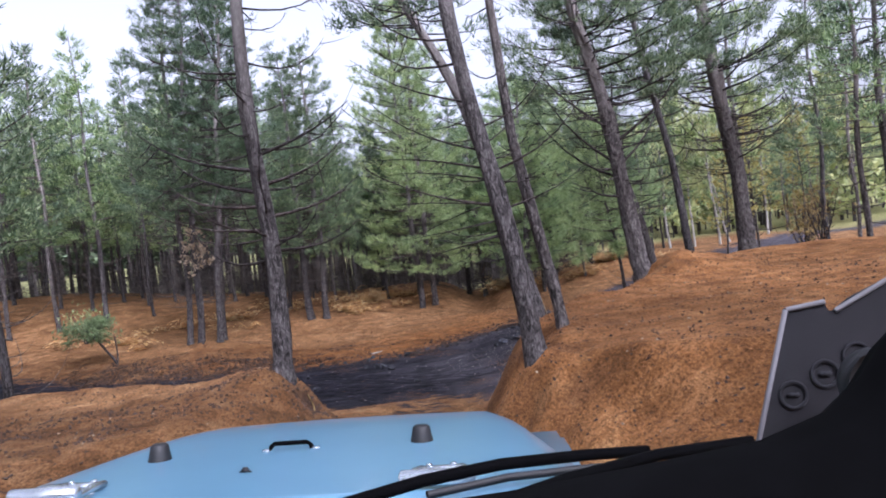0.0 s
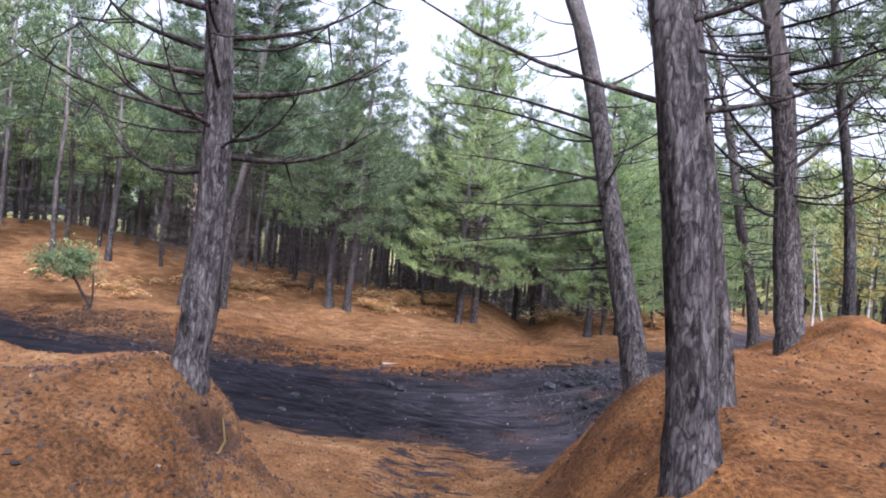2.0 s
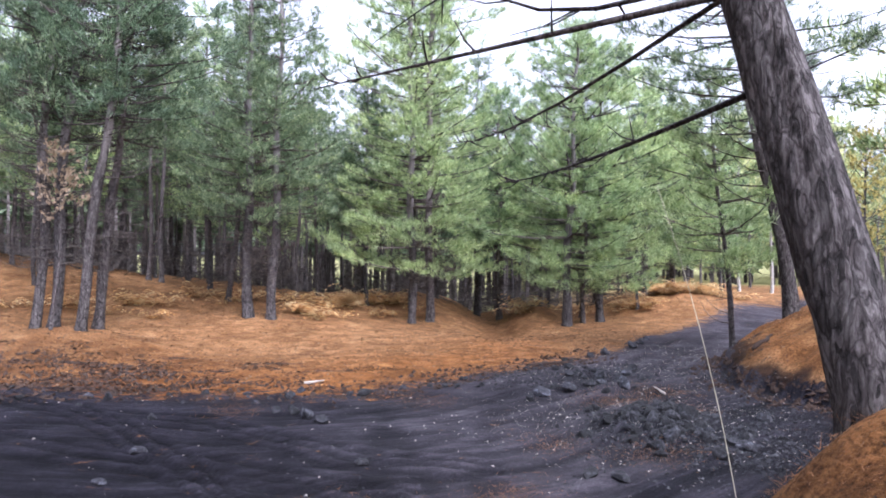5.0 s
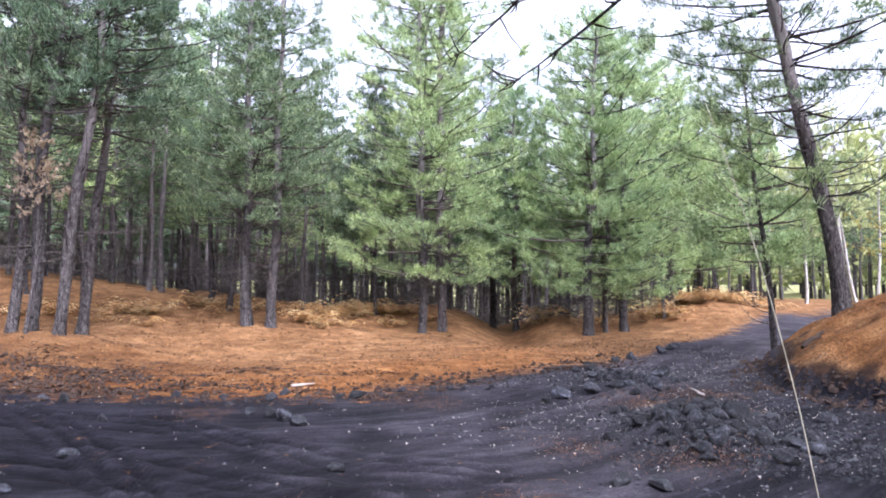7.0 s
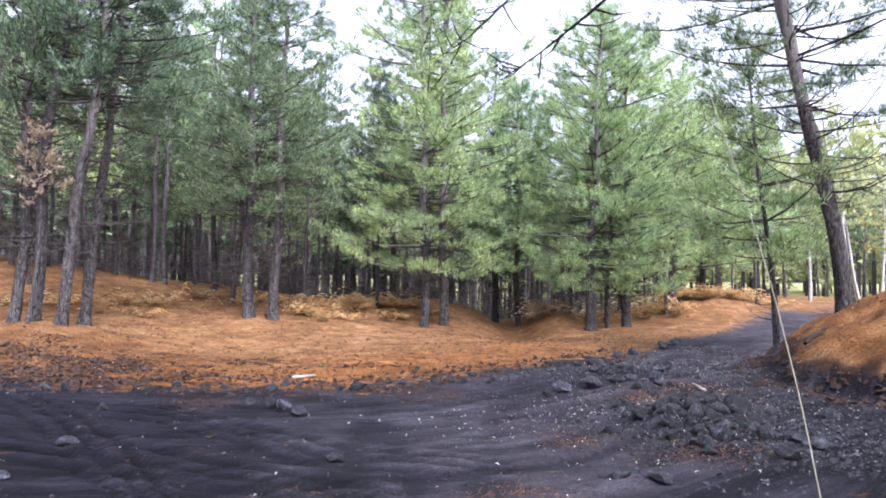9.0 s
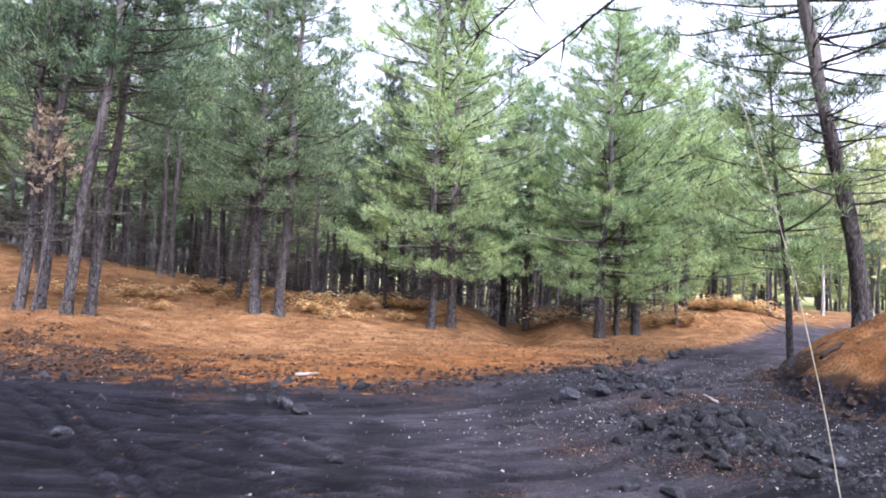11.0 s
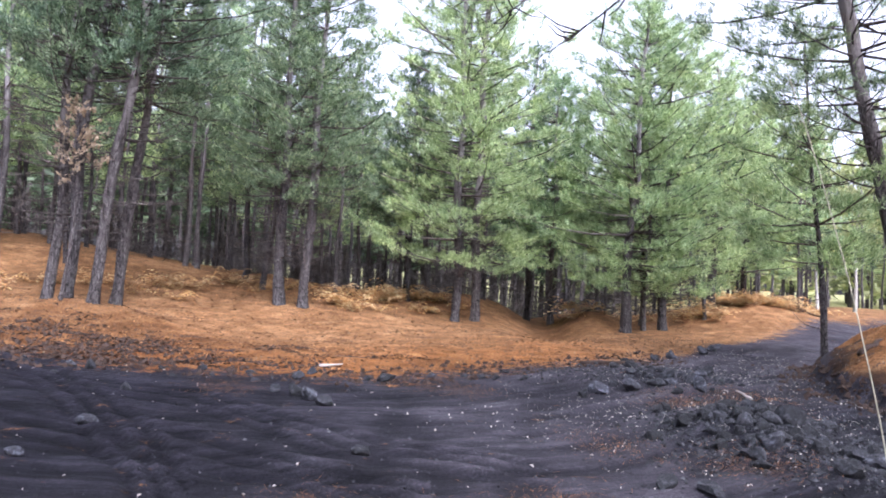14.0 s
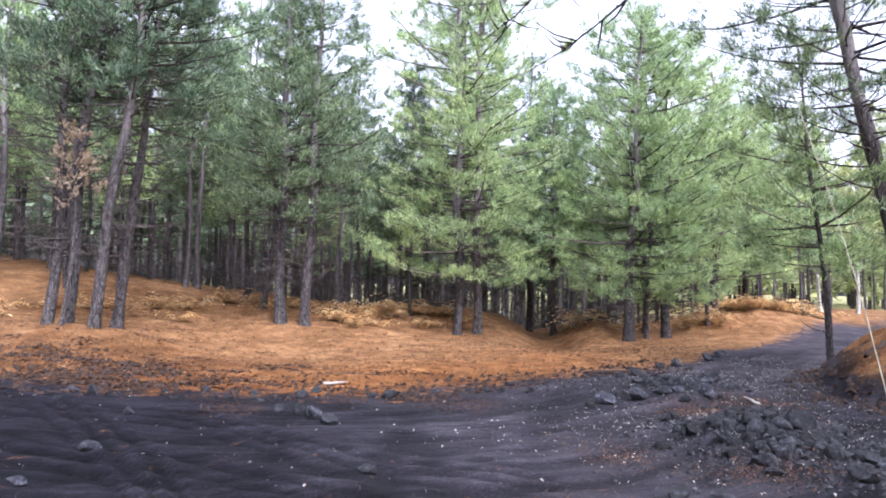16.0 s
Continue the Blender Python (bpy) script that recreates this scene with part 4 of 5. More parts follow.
for x, y, size, k in ((-1.12, 10.29, 0.36, 8), (-1.94, 8.92, 0.26, 9), (-1.72, 8.62, 0.34, 10), (-1.5, 8.34, 0.36, 8), (-2.22, 8.98, 0.18, 9), (-3.27, 6.95, 0.27, 11), (-0.84, 6.64, 0.24, 11), (-4.85, 9.8, 0.26, 10), (-3.69, 8.44, 0.18, 9),
                      (-3.19, 5.95, 0.18, 8), (1.4, 9.8, 0.26, 10), (1.62, 10.1, 0.42, 8), (3.85, 14.9, 0.34, 9), (3.4, 14.3, 0.24, 10), (1.42, 6.1, 0.22, 9), (1.68, 6.0, 0.28, 11), (2.09, 10.3, 0.42, 11), (2.5, 10.6, 0.34, 8),
                      (3.01, 10.4, 0.36, 10), (2.8, 11.1, 0.34, 9), (2.3, 11.3, 0.28, 8), (3.35, 11.5, 0.36, 11), (3.65, 12.2, 0.32, 9), (4.75, 15.8, 0.34, 10), (5.2, 16.6, 0.42, 11), (5.6, 17.4, 0.3, 8), (2.95, 6.6, 0.3, 10),
                      (3.35, 6.95, 0.34, 8), (3.05, 7.8, 0.4, 9), (2.6, 7.2, 0.34, 10), (4.3, 8.4, 0.3, 11), (-6.2, 9.9, 0.24, 8)):
    lay_stone(x, y, size, k=k)
for k in range(150):
    x, y = 2.75 + g.normal() * 0.4, 7.9 + g.normal() * 0.5
    lay_stone(x, y, 0.05 + 0.17 * g.uniform() ** 1.6, "dark cinder rock in a heap at the track's edge", "cinder heap", 12 + k % 8)
for k in range(46):
    x, y = 2.9 + g.normal() * 0.75, 11.3 + g.normal() * 0.75
    lay_stone(x, y, g.uniform(0.08, 0.22), "grey lava stone among dry needles", "stones at the bend")
for k in range(40):
    x = g.uniform(-8, 3)
    y = float(np.interp(x, (-10, -5, -1, 1, 3), (11.2, 10.4, 10.4, 12.3, 14.0))) - abs(g.normal()) * 0.5
    lay_stone(x, y, g.uniform(0.06, 0.18), "small lava stone along the track's far edge", "stones along the edge")


def scatter(name, n, area, size, mat, label, category, seed, shape="flake", keep=None, lift=0.004):
    """Loose small stuff strewn over the ground, joined into one mesh."""
    g = np.random.default_rng(seed)
    x, y = area(g, n)
    if keep is not None:
        k = keep(x, y)
        x, y = x[k], y[k]
    n = len(x)
    z = height(x, y) + lift
    a = g.uniform(0, 2 * math.pi, n)
    r = size[0] + (size[1] - size[0]) * g.uniform(0, 1, n) ** 2
    ux, uy = np.stack((np.cos(a), np.sin(a), g.normal(size=n) * 0.25), -1), np.stack((-np.sin(a), np.cos(a), g.normal(size=n) * 0.25), -1)
    c = np.stack((x, y, z), -1)
    R = r[:, None]
    if shape == "flake":
        V = np.stack((c - ux * R, c - uy * R * 0.5 + (0, 0, 0.01), c + ux * R, c + uy * R * 0.55 + (0, 0, 0.012)), 1).reshape(-1, 3)
        F = np.arange(len(V)).reshape(-1, 4)
    elif shape == "needle":
        V = np.stack((c - uy * 0.0015, c + uy * 0.0015, c + ux * R + np.stack((0 * x, 0 * x, g.uniform(0.0, 0.35, n) * r), -1)), 1).reshape(-1, 3)
        F = np.arange(len(V)).reshape(-1, 3)
    else:
        up = np.array((0, 0, 1.0))
        V = np.stack((c - ux * R, c - uy * R * 0.8, c + ux * R * 0.9, c + uy * R * 0.7, c + up * R * 0.7, c - up * R * 0.5), 1)
        V = (V + g.normal(size=V.shape) * R[:, None] * 0.22).reshape(-1, 3)
        f = np.array(((0, 1, 4), (1, 2, 4), (2, 3, 4), (3, 0, 4), (1, 0, 5), (2, 1, 5), (3, 2, 5), (0, 3, 5)))
        F = (np.arange(n)[:, None, None] * 6 + f[None]).reshape(-1, 3)
    return tagged(new(name, mesh_from(name, V, F, mat)), label, category, kind="stuff")


def box_area(x0, x1, y0, y1):
    return lambda g, n: (g.uniform(x0, x1, n), g.uniform(y0, y1, n))


def clump_area(spots, spread):
    def pick(g, n):
        k = g.integers(len(spots), size=n)
        c = np.array(spots)[k]
        return c[:, 0] + g.normal(size=n) * spread, c[:, 1] + g.normal(size=n) * spread
    return pick


def on_sand(x, y):
    return inside(x, y, ROAD) > 0.1


def off_sand(x, y):
    clear = inside(x, y, ROAD) < 0.25
    for px, py, sx, sy in HOLLOWS:
        clear &= ((x - px) / sx) ** 2 + ((y - py) / sy) ** 2 > 1.1
    return clear


def gravel_material():
    m, n, l, b = material("mixed_cinder_gravel", 0.9)
    geo = n.new("ShaderNodeNewGeometry")
    r = ramp(n, [(0.0, (0.006, 0.006, 0.007)), (0.6, (0.022, 0.022, 0.026)), (0.93, (0.036, 0.037, 0.042)), (1.0, (0.09, 0.09, 0.095))])
    l.new(geo.outputs["Random Per Island"], r.inputs[0])
    l.new(r.outputs[0], b.inputs["Base Color"])
    return m


GRAVEL = gravel_material()
CHIP = plain("dark_chip", (0.028, 0.014, 0.0075), 0.9, 0, 6, 0.5)
CONE = plain("pale_cone", (0.2, 0.15, 0.1), 0.85, 0, 6, 0.4)
scatter("gravel", 15000, box_area(-8, 7, 4.2, 17), (0.003, 0.02), GRAVEL, "black and grey cinder gravel strewn over the track", "gravel", 31, "lump", lambda x, y: on_sand(x, y) & (lattice(11.3 * x, 7.7 * y, 5) < 0.3 + 0.7 * step(-3, 2, x)))
scatter("cinder_crumb", 6500, clump_area([(2.8, 8.0), (2.6, 7.4), (2.6, 11.2), (3.3, 7.2), (1.6, 11.8), (4.2, 12.5), (4.4, 8.6), (3.4, 6.6), (2.9, 7.8), (2.6, 8.2)], 0.6), (0.006, 0.035), GRAVEL, "cinder crumbs round the heap", "gravel", 32, "lump", on_sand)
scatter("fallen_leaf_litter", 700, box_area(-8, 7, 4.2, 19), (0.005, 0.026), PALE, "pale bits of leaves and cones on black sand", "litter", 33, "flake", on_sand)
scatter("leaf_litter_at_bend", 1900, clump_area([(2.6, 11.4), (3.8, 12.6), (4.6, 11.2), (4.0, 9.6), (5.2, 13.2), (1.9, 9.4), (5.6, 15.6), (2.6, 7.6), (3.7, 8.8), (1.4, 8.2)], 0.75), (0.004, 0.021), PALE, "pale leaves and chips at the bend", "litter", 34, "flake", on_sand)
scatter("needle_patch", 7500, clump_area([(2.4, 9.5), (2.9, 9.7), (2.6, 9.9), (3.3, 10.2), (1.3, 7.3), (2.2, 6.8), (0.0, 9.7), (-0.4, 10.0), (-2.76, 9.04), (2.6, 7.0), (3.6, 9.2), (1.4, 12.6), (0.4, 11.6), (3.7, 10.4), (-0.9, 5.2), (0.6, 5.6)], 0.26), (0.03, 0.08), LITTER, "patches of rusty needles on the sand", "litter", 35, "needle", None, 0.012)
scatter("needle_litter", 26000, box_area(-6, 7, -6, 14), (0.04, 0.1), LITTER, "loose rust-coloured pine needles", "litter", 36, "needle", off_sand, 0.01)
scatter("needle_litter_on_bank", 16000, box_area(0.3, 4.5, -4.5, 5.2), (0.04, 0.1), LITTER, "loose rust-coloured pine needles on the bank", "litter", 37, "needle", off_sand, 0.012)
scatter("bark_chip", 36000, box_area(-12, -0.5, 10.4, 14.2), (0.008, 0.055), CHIP, "dark bark chips strewn on the needles", "litter", 38, "flake", lambda x, y: off_sand(x, y) & (lattice(13.7 * x, 9.1 * y, 3) < 0.5 + 0.5 * wave(x, y, 0.8, 51) + 0.25 * wave(x, y, 0.25, 52) - 0.4 * np.clip(y - 12.6, 0, 3) - 0.16 * np.clip(x + 5, 0, 5)), 0.01)
scatter("needle_litter_in_lane", 34000, box_area(-3.6, 2.4, -8, 3.5), (0.03, 0.09), LITTER, "loose rust-coloured pine needles on the lane and its banks", "litter", 44, "needle", off_sand, 0.012)
scatter("bark_chip_on_left_bank", 5200, box_area(-6.5, -1.7, -8, 1.5), (0.008, 0.035), CHIP, "dark bark chips and cones strewn over the bank", "litter", 47, "lump", lambda x, y: wave(x, y, 0.9, 53) + 0.6 * wave(x, y, 0.3, 54) > -0.1)
scatter("bark_chip_on_bank", 6500, box_area(-6, 7, -7, 5), (0.006, 0.027), CHIP, "dark bark chips and cones on the bank", "litter", 39, "lump", off_sand)
TWIG = plain("brown_twig_bits", (0.075, 0.034, 0.014), 0.9, 0, 3, 0.6)
scatter("twig_litter", 13000, box_area(-15, 11, 11, 25), (0.012, 0.05), TWIG, "brown twig and bark bits strewn on the needles", "litter", 45, "flake", off_sand, 0.008)
OCHRE = plain("ochre_needle_tufts", (0.3, 0.16, 0.06), 0.9, 0, 2, 0.4)
scatter("pale_needle_litter", 5000, box_area(-13, 10, 11, 22), (0.01, 0.04), OCHRE, "pale dry needle tufts on the forest floor", "litter", 46, "flake", off_sand, 0.008)
scatter("clod", 5200, box_area(-11, 4, 9.6, 15.5), (0.012, 0.07), CHIP, "dark clods where the needles meet the sand", "litter", 40, "lump", lambda x, y: np.abs(inside(x, y, ROAD) + 0.5 * step(-2, -5, x)) < 0.75 + 0.9 * step(-3, -6, x))
scatter("pine_cone_litter", 800, box_area(-7, 8, -7, 18), (0.01, 0.026), CONE, "pale cones and chips on the needles", "litter", 41, "lump", off_sand)
scatter("crumbled_soil_on_bank", 260, clump_area([(-2.1, 0.1), (-2.05, -0.3), (-2.0, -0.7), (-1.95, -1.0)], 0.14), (0.01, 0.032), CHIP, "crumbled dark soil in the bank's torn rim", "soil", 43, "lump")
scatter("crumbled_soil", 2200, clump_area([(5.5, 11.0), (5.6, 10.0), (5.9, 12.4), (6.3, 13.4), (5.9, 9.0)], 0.4), (0.02, 0.08), CHIP, "crumbled dark soil under the cut bank", "soil", 42, "lump", lambda x, y: height(x, y) < 0.3)

# dry bracken: arching fronds with paired leaflets, in clumps
g = np.random.default_rng(66)
FV, FF = [], []
beds = ((-8.7, 20.6, 0.8, 0.6, 8), (-7.2, 22.2, 1.2, 0.6, 4), (-5.9, 23.4, 1.2, 0.5, 4), (-3.8, 21.1, 0.7, 0.4, 7), (-3.2, 23.2, 1.4, 0.7, 18), (-1.6, 24.2, 1.2, 0.6, 14), (3.9, 24.6, 0.8, 0.6, 6),
        (7.4, 25.2, 1.1, 0.6, 12), (9.8, 26.4, 1.4, 0.9, 34), (11.6, 27.6, 1.2, 0.8, 12), (-10.5, 19.0, 1.5, 0.8, 7), (-12.5, 16.8, 1.5, 0.8, 6))
for cx, cy, sx, sy, many in beds:
    for k in range(many):
        x, y = cx + g.normal() * sx * 0.7, cy + g.normal() * sy * 0.7
        if inside(np.array([x]), np.array([y]), ROAD)[0] > -0.8:
            continue
        z, big = spot(x, y), g.uniform(0.38, 0.85)
        for f in range(int(g.integers(9, 16))):
            a, ln, lift = g.uniform(0, 2 * math.pi), big * g.uniform(0.6, 1.15), g.uniform(0.8, 1.7)
            d = np.array((math.cos(a), math.sin(a), 0))
            side = np.array((-d[1], d[0], 0))
            for q in range(7):
                s0 = (q + 0.6) / 7
                p = np.array((x, y, z)) + d * ln * s0 + np.array((0, 0, ln * (lift * s0 - 0.85 * lift * s0 ** 2.4)))
                w = 0.3 * ln * (1.1 - s0) * g.uniform(0.7, 1.2)
                for sgn in (-1, 1):
                    i = len(FV)
                    FV += [p, p + d * 0.12 * ln, p + side * sgn * w + d * 0.13 * ln + np.array((0, 0, -0.05 * g.uniform(0, 1)))]
                    FF.append((i, i + 1, i + 2))
tagged(new("dry_bracken", mesh_from("dry_bracken", FV, FF, STRAW)), "withered straw-coloured bracken among the pines", "fern", kind="stuff")

# low green growth on the crest and grass on the bank
GRASS = plain("dry_grass", (0.2, 0.14, 0.045), 0.9, 0, 2.0, 0.4)
g = np.random.default_rng(67)
spots = np.stack((np.concatenate((g.uniform(-12, 3, 900), 2.2 + g.normal(size=500) * 1.0, 8.5 + g.normal(size=700) * 2.0, g.uniform(8, 16, 500), np.tile((0.5, 0.65, 0.8, 0.95, 1.15, 1.4, 1.7), 40) + g.normal(size=280) * 0.13)), np.concatenate((g.uniform(26.5, 31, 900), 2.6 + g.normal(size=500) * 1.2, 11.5 + g.normal(size=700) * 2.0, g.uniform(24, 30, 500), np.tile((-1.0, -0.2, 0.5, 1.2, 1.9, 2.6, 3.2), 40) + g.normal(size=280) * 0.25))), -1)
spots = spots[inside(spots[:, 0], spots[:, 1], ROAD) < -0.1]
C = np.concatenate((spots, height(spots[:, 0], spots[:, 1])[:, None]), 1)
V, F = blades(C, np.tile((0, 0, 1.0), (len(C), 1)), 0.095, 0.0035, 8, 0.55, g)
V, F = [], []
for pts in ([(-2.05, -0.55, -0.02), (-2.04, -0.35, 0.02), (-2.08, -0.12, 0.05), (-2.2, 0.12, -0.02)],):
    tube(V, F, [(x, y, spot(x, y) + z) for x, y, z in pts], [0.008, 0.011, 0.009, 0.005], 6)
tagged(new("exposed_root", mesh_from("exposed_root", V, F, DEADWOOD, True)), "thin bare root across a torn hollow in the bank", "root")
tagged(new("dry_grass", mesh_from("dry_grass", V, F, GRASS)), "sparse yellowish grass on banks and under the pines", "grass", kind="stuff")


def bush(x, y, tall, seed, label, mat, spread=0.5, leaves=14):
    g = np.random.default_rng(seed)
    top = new("bush")
    top.matrix_world = pose(x, y, spot(x, y) - 0.03)
    cs = []
    for k in range(9):
        a = g.uniform(0, 2 * math.pi)
        lean = g.uniform(0.15, 0.75) * spread
        pts = [np.array((math.cos(a) * lean * t * tall + 0.03 * g.normal(), math.sin(a) * lean * t * tall + 0.03 * g.normal(), tall * t * g.uniform(0.9, 1.1))) for t in (0, 0.3, 0.6, 1.0)]
        V, F = [], []
        tube(V, F, pts, [0.022, 0.016, 0.011, 0.005], 5)
        for q in range(4):
            s0 = pts[1 + q % 3]
            tube(V, F, [s0, s0 + g.normal(size=3) * 0.16 * tall + (0, 0, 0.1 * tall)], [0.008, 0.003], 4)
        part("stem", V, F, DEADWOOD, top)
        cs.append(np.array([p for p in pts[2:]]))
    C = np.concatenate(cs)
    C = np.repeat(C, leaves, 0) + g.normal(size=(len(C) * leaves, 3)) * 0.14 * tall
    V, F = blades(C, unit(g.normal(size=C.shape) + (0, 0, 0.5)), 0.09, 0.02, 4, 0.7, g)
    tagged(part("foliage", V, F, mat, top, smooth=False), kind="stuff")
    return tagged(top, label, "bush", "bushes")




def forked_bush(x, y, label):
    """A leaning stem that forks low down, under a low, flat crown of small leaves."""
    g = np.random.default_rng(71)
    top = new("bush")
    top.matrix_world = pose(x, y, spot(x, y) - 0.04)
    ends = []
    for pts, r in (([(0, 0, 0), (-0.12, 0, 0.25), (-0.36, 0.05, 0.55), (-0.62, 0.05, 0.95), (-0.95, 0.1, 1.3)], 0.045), ([(0.0, 0, 0.08), (0.02, 0.03, 0.35), (0.0, 0.05, 0.75), (-0.05, 0.1, 0.95)], 0.03)):
        pts = [np.array(p, float) for p in pts]
        V, F = [], []
        tube(V, F, pts, [r * k for k in (1.2, 1.0, 0.85, 0.65, 0.4)[:len(pts)]], 8)
        part("stem", V, F, DEADWOOD, top)
        for k in range(26 if r > 0.04 else 3):
            a = g.uniform(0, 2 * math.pi)
            tip = np.array((-0.85 + 0.85 * math.cos(a) * g.uniform(0.2, 1), 0.1 + 0.8 * math.sin(a) * g.uniform(0.2, 1), 1.12 + g.uniform(-0.22, 0.42)))
            if r < 0.04:
                tip = pts[-1] + g.normal(size=3) * 0.1 + (0, 0, 0.1)
            V, F = [], []
            root = pts[-1 - k % 2]
            tube(V, F, [root, (root + tip) / 2 + g.normal(size=3) * 0.05, tip], [0.012, 0.008, 0.004], 5)
            part("twig", V, F, DEADWOOD, top)
            if r > 0.04:
                ends.append(tip)
    C = np.repeat(np.array(ends), 34, 0)
    C = C + g.normal(size=C.shape) * (0.17, 0.17, 0.1)
    V, F = blades(C, unit(g.normal(size=C.shape) + (0, 0, 0.4)), 0.085, 0.024, 4, 0.8, g)
    tagged(part("foliage", V, F, LEAF, top, smooth=False), kind="stuff")
    return tagged(top, label, "bush", "bushes")


LEAF = plain("small_green_leaves", (0.08, 0.118, 0.045), 0.7, 0, 6.0, 0.5)
forked_bush(-10.75, 13.6, "low green bush on a leaning forked stem")
bush(-13.6, 17.6, 1.2, 2, "low straggling green bush among the pines", NEEDLES, 1.0, 6)
bush(9.6, 7.4, 1.6, 3, "bare forked shrub on top of the bank", GRASS, 0.5, 2)
bush(14.5, 16.5, 1.8, 4, "yellowing shrub beside the track", GRASS)
bush(11.8, 12.2, 1.5, 5, "yellowing shrub beside the track", GRASS)


def fallen(x, y, length, turn, thick, label, mat, name="fallen_branch", lift=0.03):
    V, F = [], []
    g = np.random.default_rng(int(abs(x * 100)))
    pts = []
    for t in np.linspace(-0.5, 0.5, 7):
        px, py = x + t * length * math.cos(radians(turn)), y + t * length * math.sin(radians(turn))
        pts.append((px - x + g.normal() * 0.02 * length, py - y + g.normal() * 0.02 * length, spot(px, py) - spot(x, y) + lift))
    tube(V, F, pts, [thick * k for k in (0.8, 1, 0.95, 0.85, 0.75, 0.6, 0.3)], 7)
    ob = new(name, mesh_from(name, V, F, mat, True))
    ob.matrix_world = pose(x, y, spot(x, y))
    return tagged(ob, label, "branch", "fallen wood")


fallen(-2.06, 11.31, 0.36, 25, 0.025, "pale peeled stick lying on the needles", PALE)
fallen(2.3, 13.2, 1.1, 30, 0.04, "dark fallen branch along the track's edge", CHIP)
fallen(5.95, 11.85, 0.8, 40, 0.05, "dark root sticking out of the cut bank", CHIP, "root")
fallen(2.3, 4.75, 0.35, -50, 0.008, "thin pale twig on the sand", PALE)
fallen(3.54, 10.33, 0.4, 100, 0.02, "pale splintered stick lying on the rubble", PALE)

# thin bare stem bent over beside the track
V, F = [], []
whip = [(2.288 - 0.188 * h - 0.025 * h * h, 5.015 + 0.033 * h + 0.023 * h * h, max(0.6 + h, spot(2.4, 5.0) - 0.05) + 0.004 * math.sin(9 * h)) for h in np.linspace(-0.65, 2.15, 15)]
tube(V, F, whip, list(np.linspace(0.0044, 0.0022, 15)), 7)
WHIP = plain("pale_stem_bark", (0.3, 0.28, 0.2), 0.7, 0, 8, 0.25)
tagged(new("bare_stem", mesh_from("bare_stem", V, F, WHIP, True)), "thin pale bare stem bent over beside the track", "sapling")


# ---- the off-road car ----
PAINT = plain("pale_blue_paint", (0.105, 0.225, 0.32), 0.3, 0.0, 2.0, 0.06)
PAINT.node_tree.nodes["Principled BSDF"].inputs["Coat Weight"].default_value = 0.6
RUBBER = plain("black_rubber", (0.006, 0.006, 0.007), 0.6, 0, 20, 0.3)
TRIM = plain("black_trim", (0.0015, 0.0015, 0.0018), 0.95, 0, 20, 0.3)
TRIM.node_tree.nodes["Principled BSDF"].inputs["Specular IOR Level"].default_value = 0.05
STEEL = plain("worn_steel", (0.5, 0.54, 0.58), 0.22, 0.8, 20, 0.25)
MARK = plain("blue_black_mark", (0.0035, 0.0035, 0.006), 0.9, 0, 30, 0.3)
# colours of a grey windscreen reflection and its bright halo
REFLECTION = plain("grey_reflection", (0.0065, 0.0058, 0.0078), 0.95, 0, 5, 0.2)
REFLECTION_RIM = plain("pale_reflection_rim", (0.1, 0.095, 0.1), 0.7, 0, 5, 0.15)
LAMP = plain("lamp_glass", (0.6, 0.62, 0.64), 0.1, 0, 5, 0.05)


def slab(sx, sy, sz, bevel=0.02, at=(0, 0, 0)):
    bm = bmesh.new()
    bmesh.ops.create_cube(bm, size=1)
    for v in bm.verts:
        v.co = Vector((v.co.x * sx + at[0], v.co.y * sy + at[1], v.co.z * sz + at[2]))
    bmesh.ops.bevel(bm, geom=bm.edges[:], offset=bevel, segments=2, affect="EDGES")
    V, F = [tuple(v.co) for v in bm.verts], [tuple(v.index for v in f.verts) for f in bm.faces]
    bm.free()
    return V, F


def disc(radius, depth, at, axis="x", sides=28, hole=0.0):
    V, F = [], []
    ring = [(radius * 0.93, 0), (radius, depth * 0.15), (radius, depth * 0.85), (radius * 0.93, depth)]
    if hole:
        ring = ring + [(hole, depth), (hole, 0)]
    for r, h in ring:
        for k in range(sides):
            w = 2 * math.pi * k / sides
            a, b = r * math.cos(w), r * math.sin(w)
            p = {"x": (h, a, b), "y": (a, h, b), "z": (a, b, h)}[axis]
            V.append((p[0] + at[0], p[1] + at[1], p[2] + at[2]))
    m = len(ring)
    for q in range(m if hole else m - 1):
        for k in range(sides):
            i, j = q * sides + k, q * sides + (k + 1) % sides
            e = ((q + 1) % m) * sides
            F.append((i, j, e + (k + 1) % sides, e + k))
    if not hole:
        F += [tuple(range(sides)), tuple((m - 1) * sides + k for k in range(sides))]
    return V, F


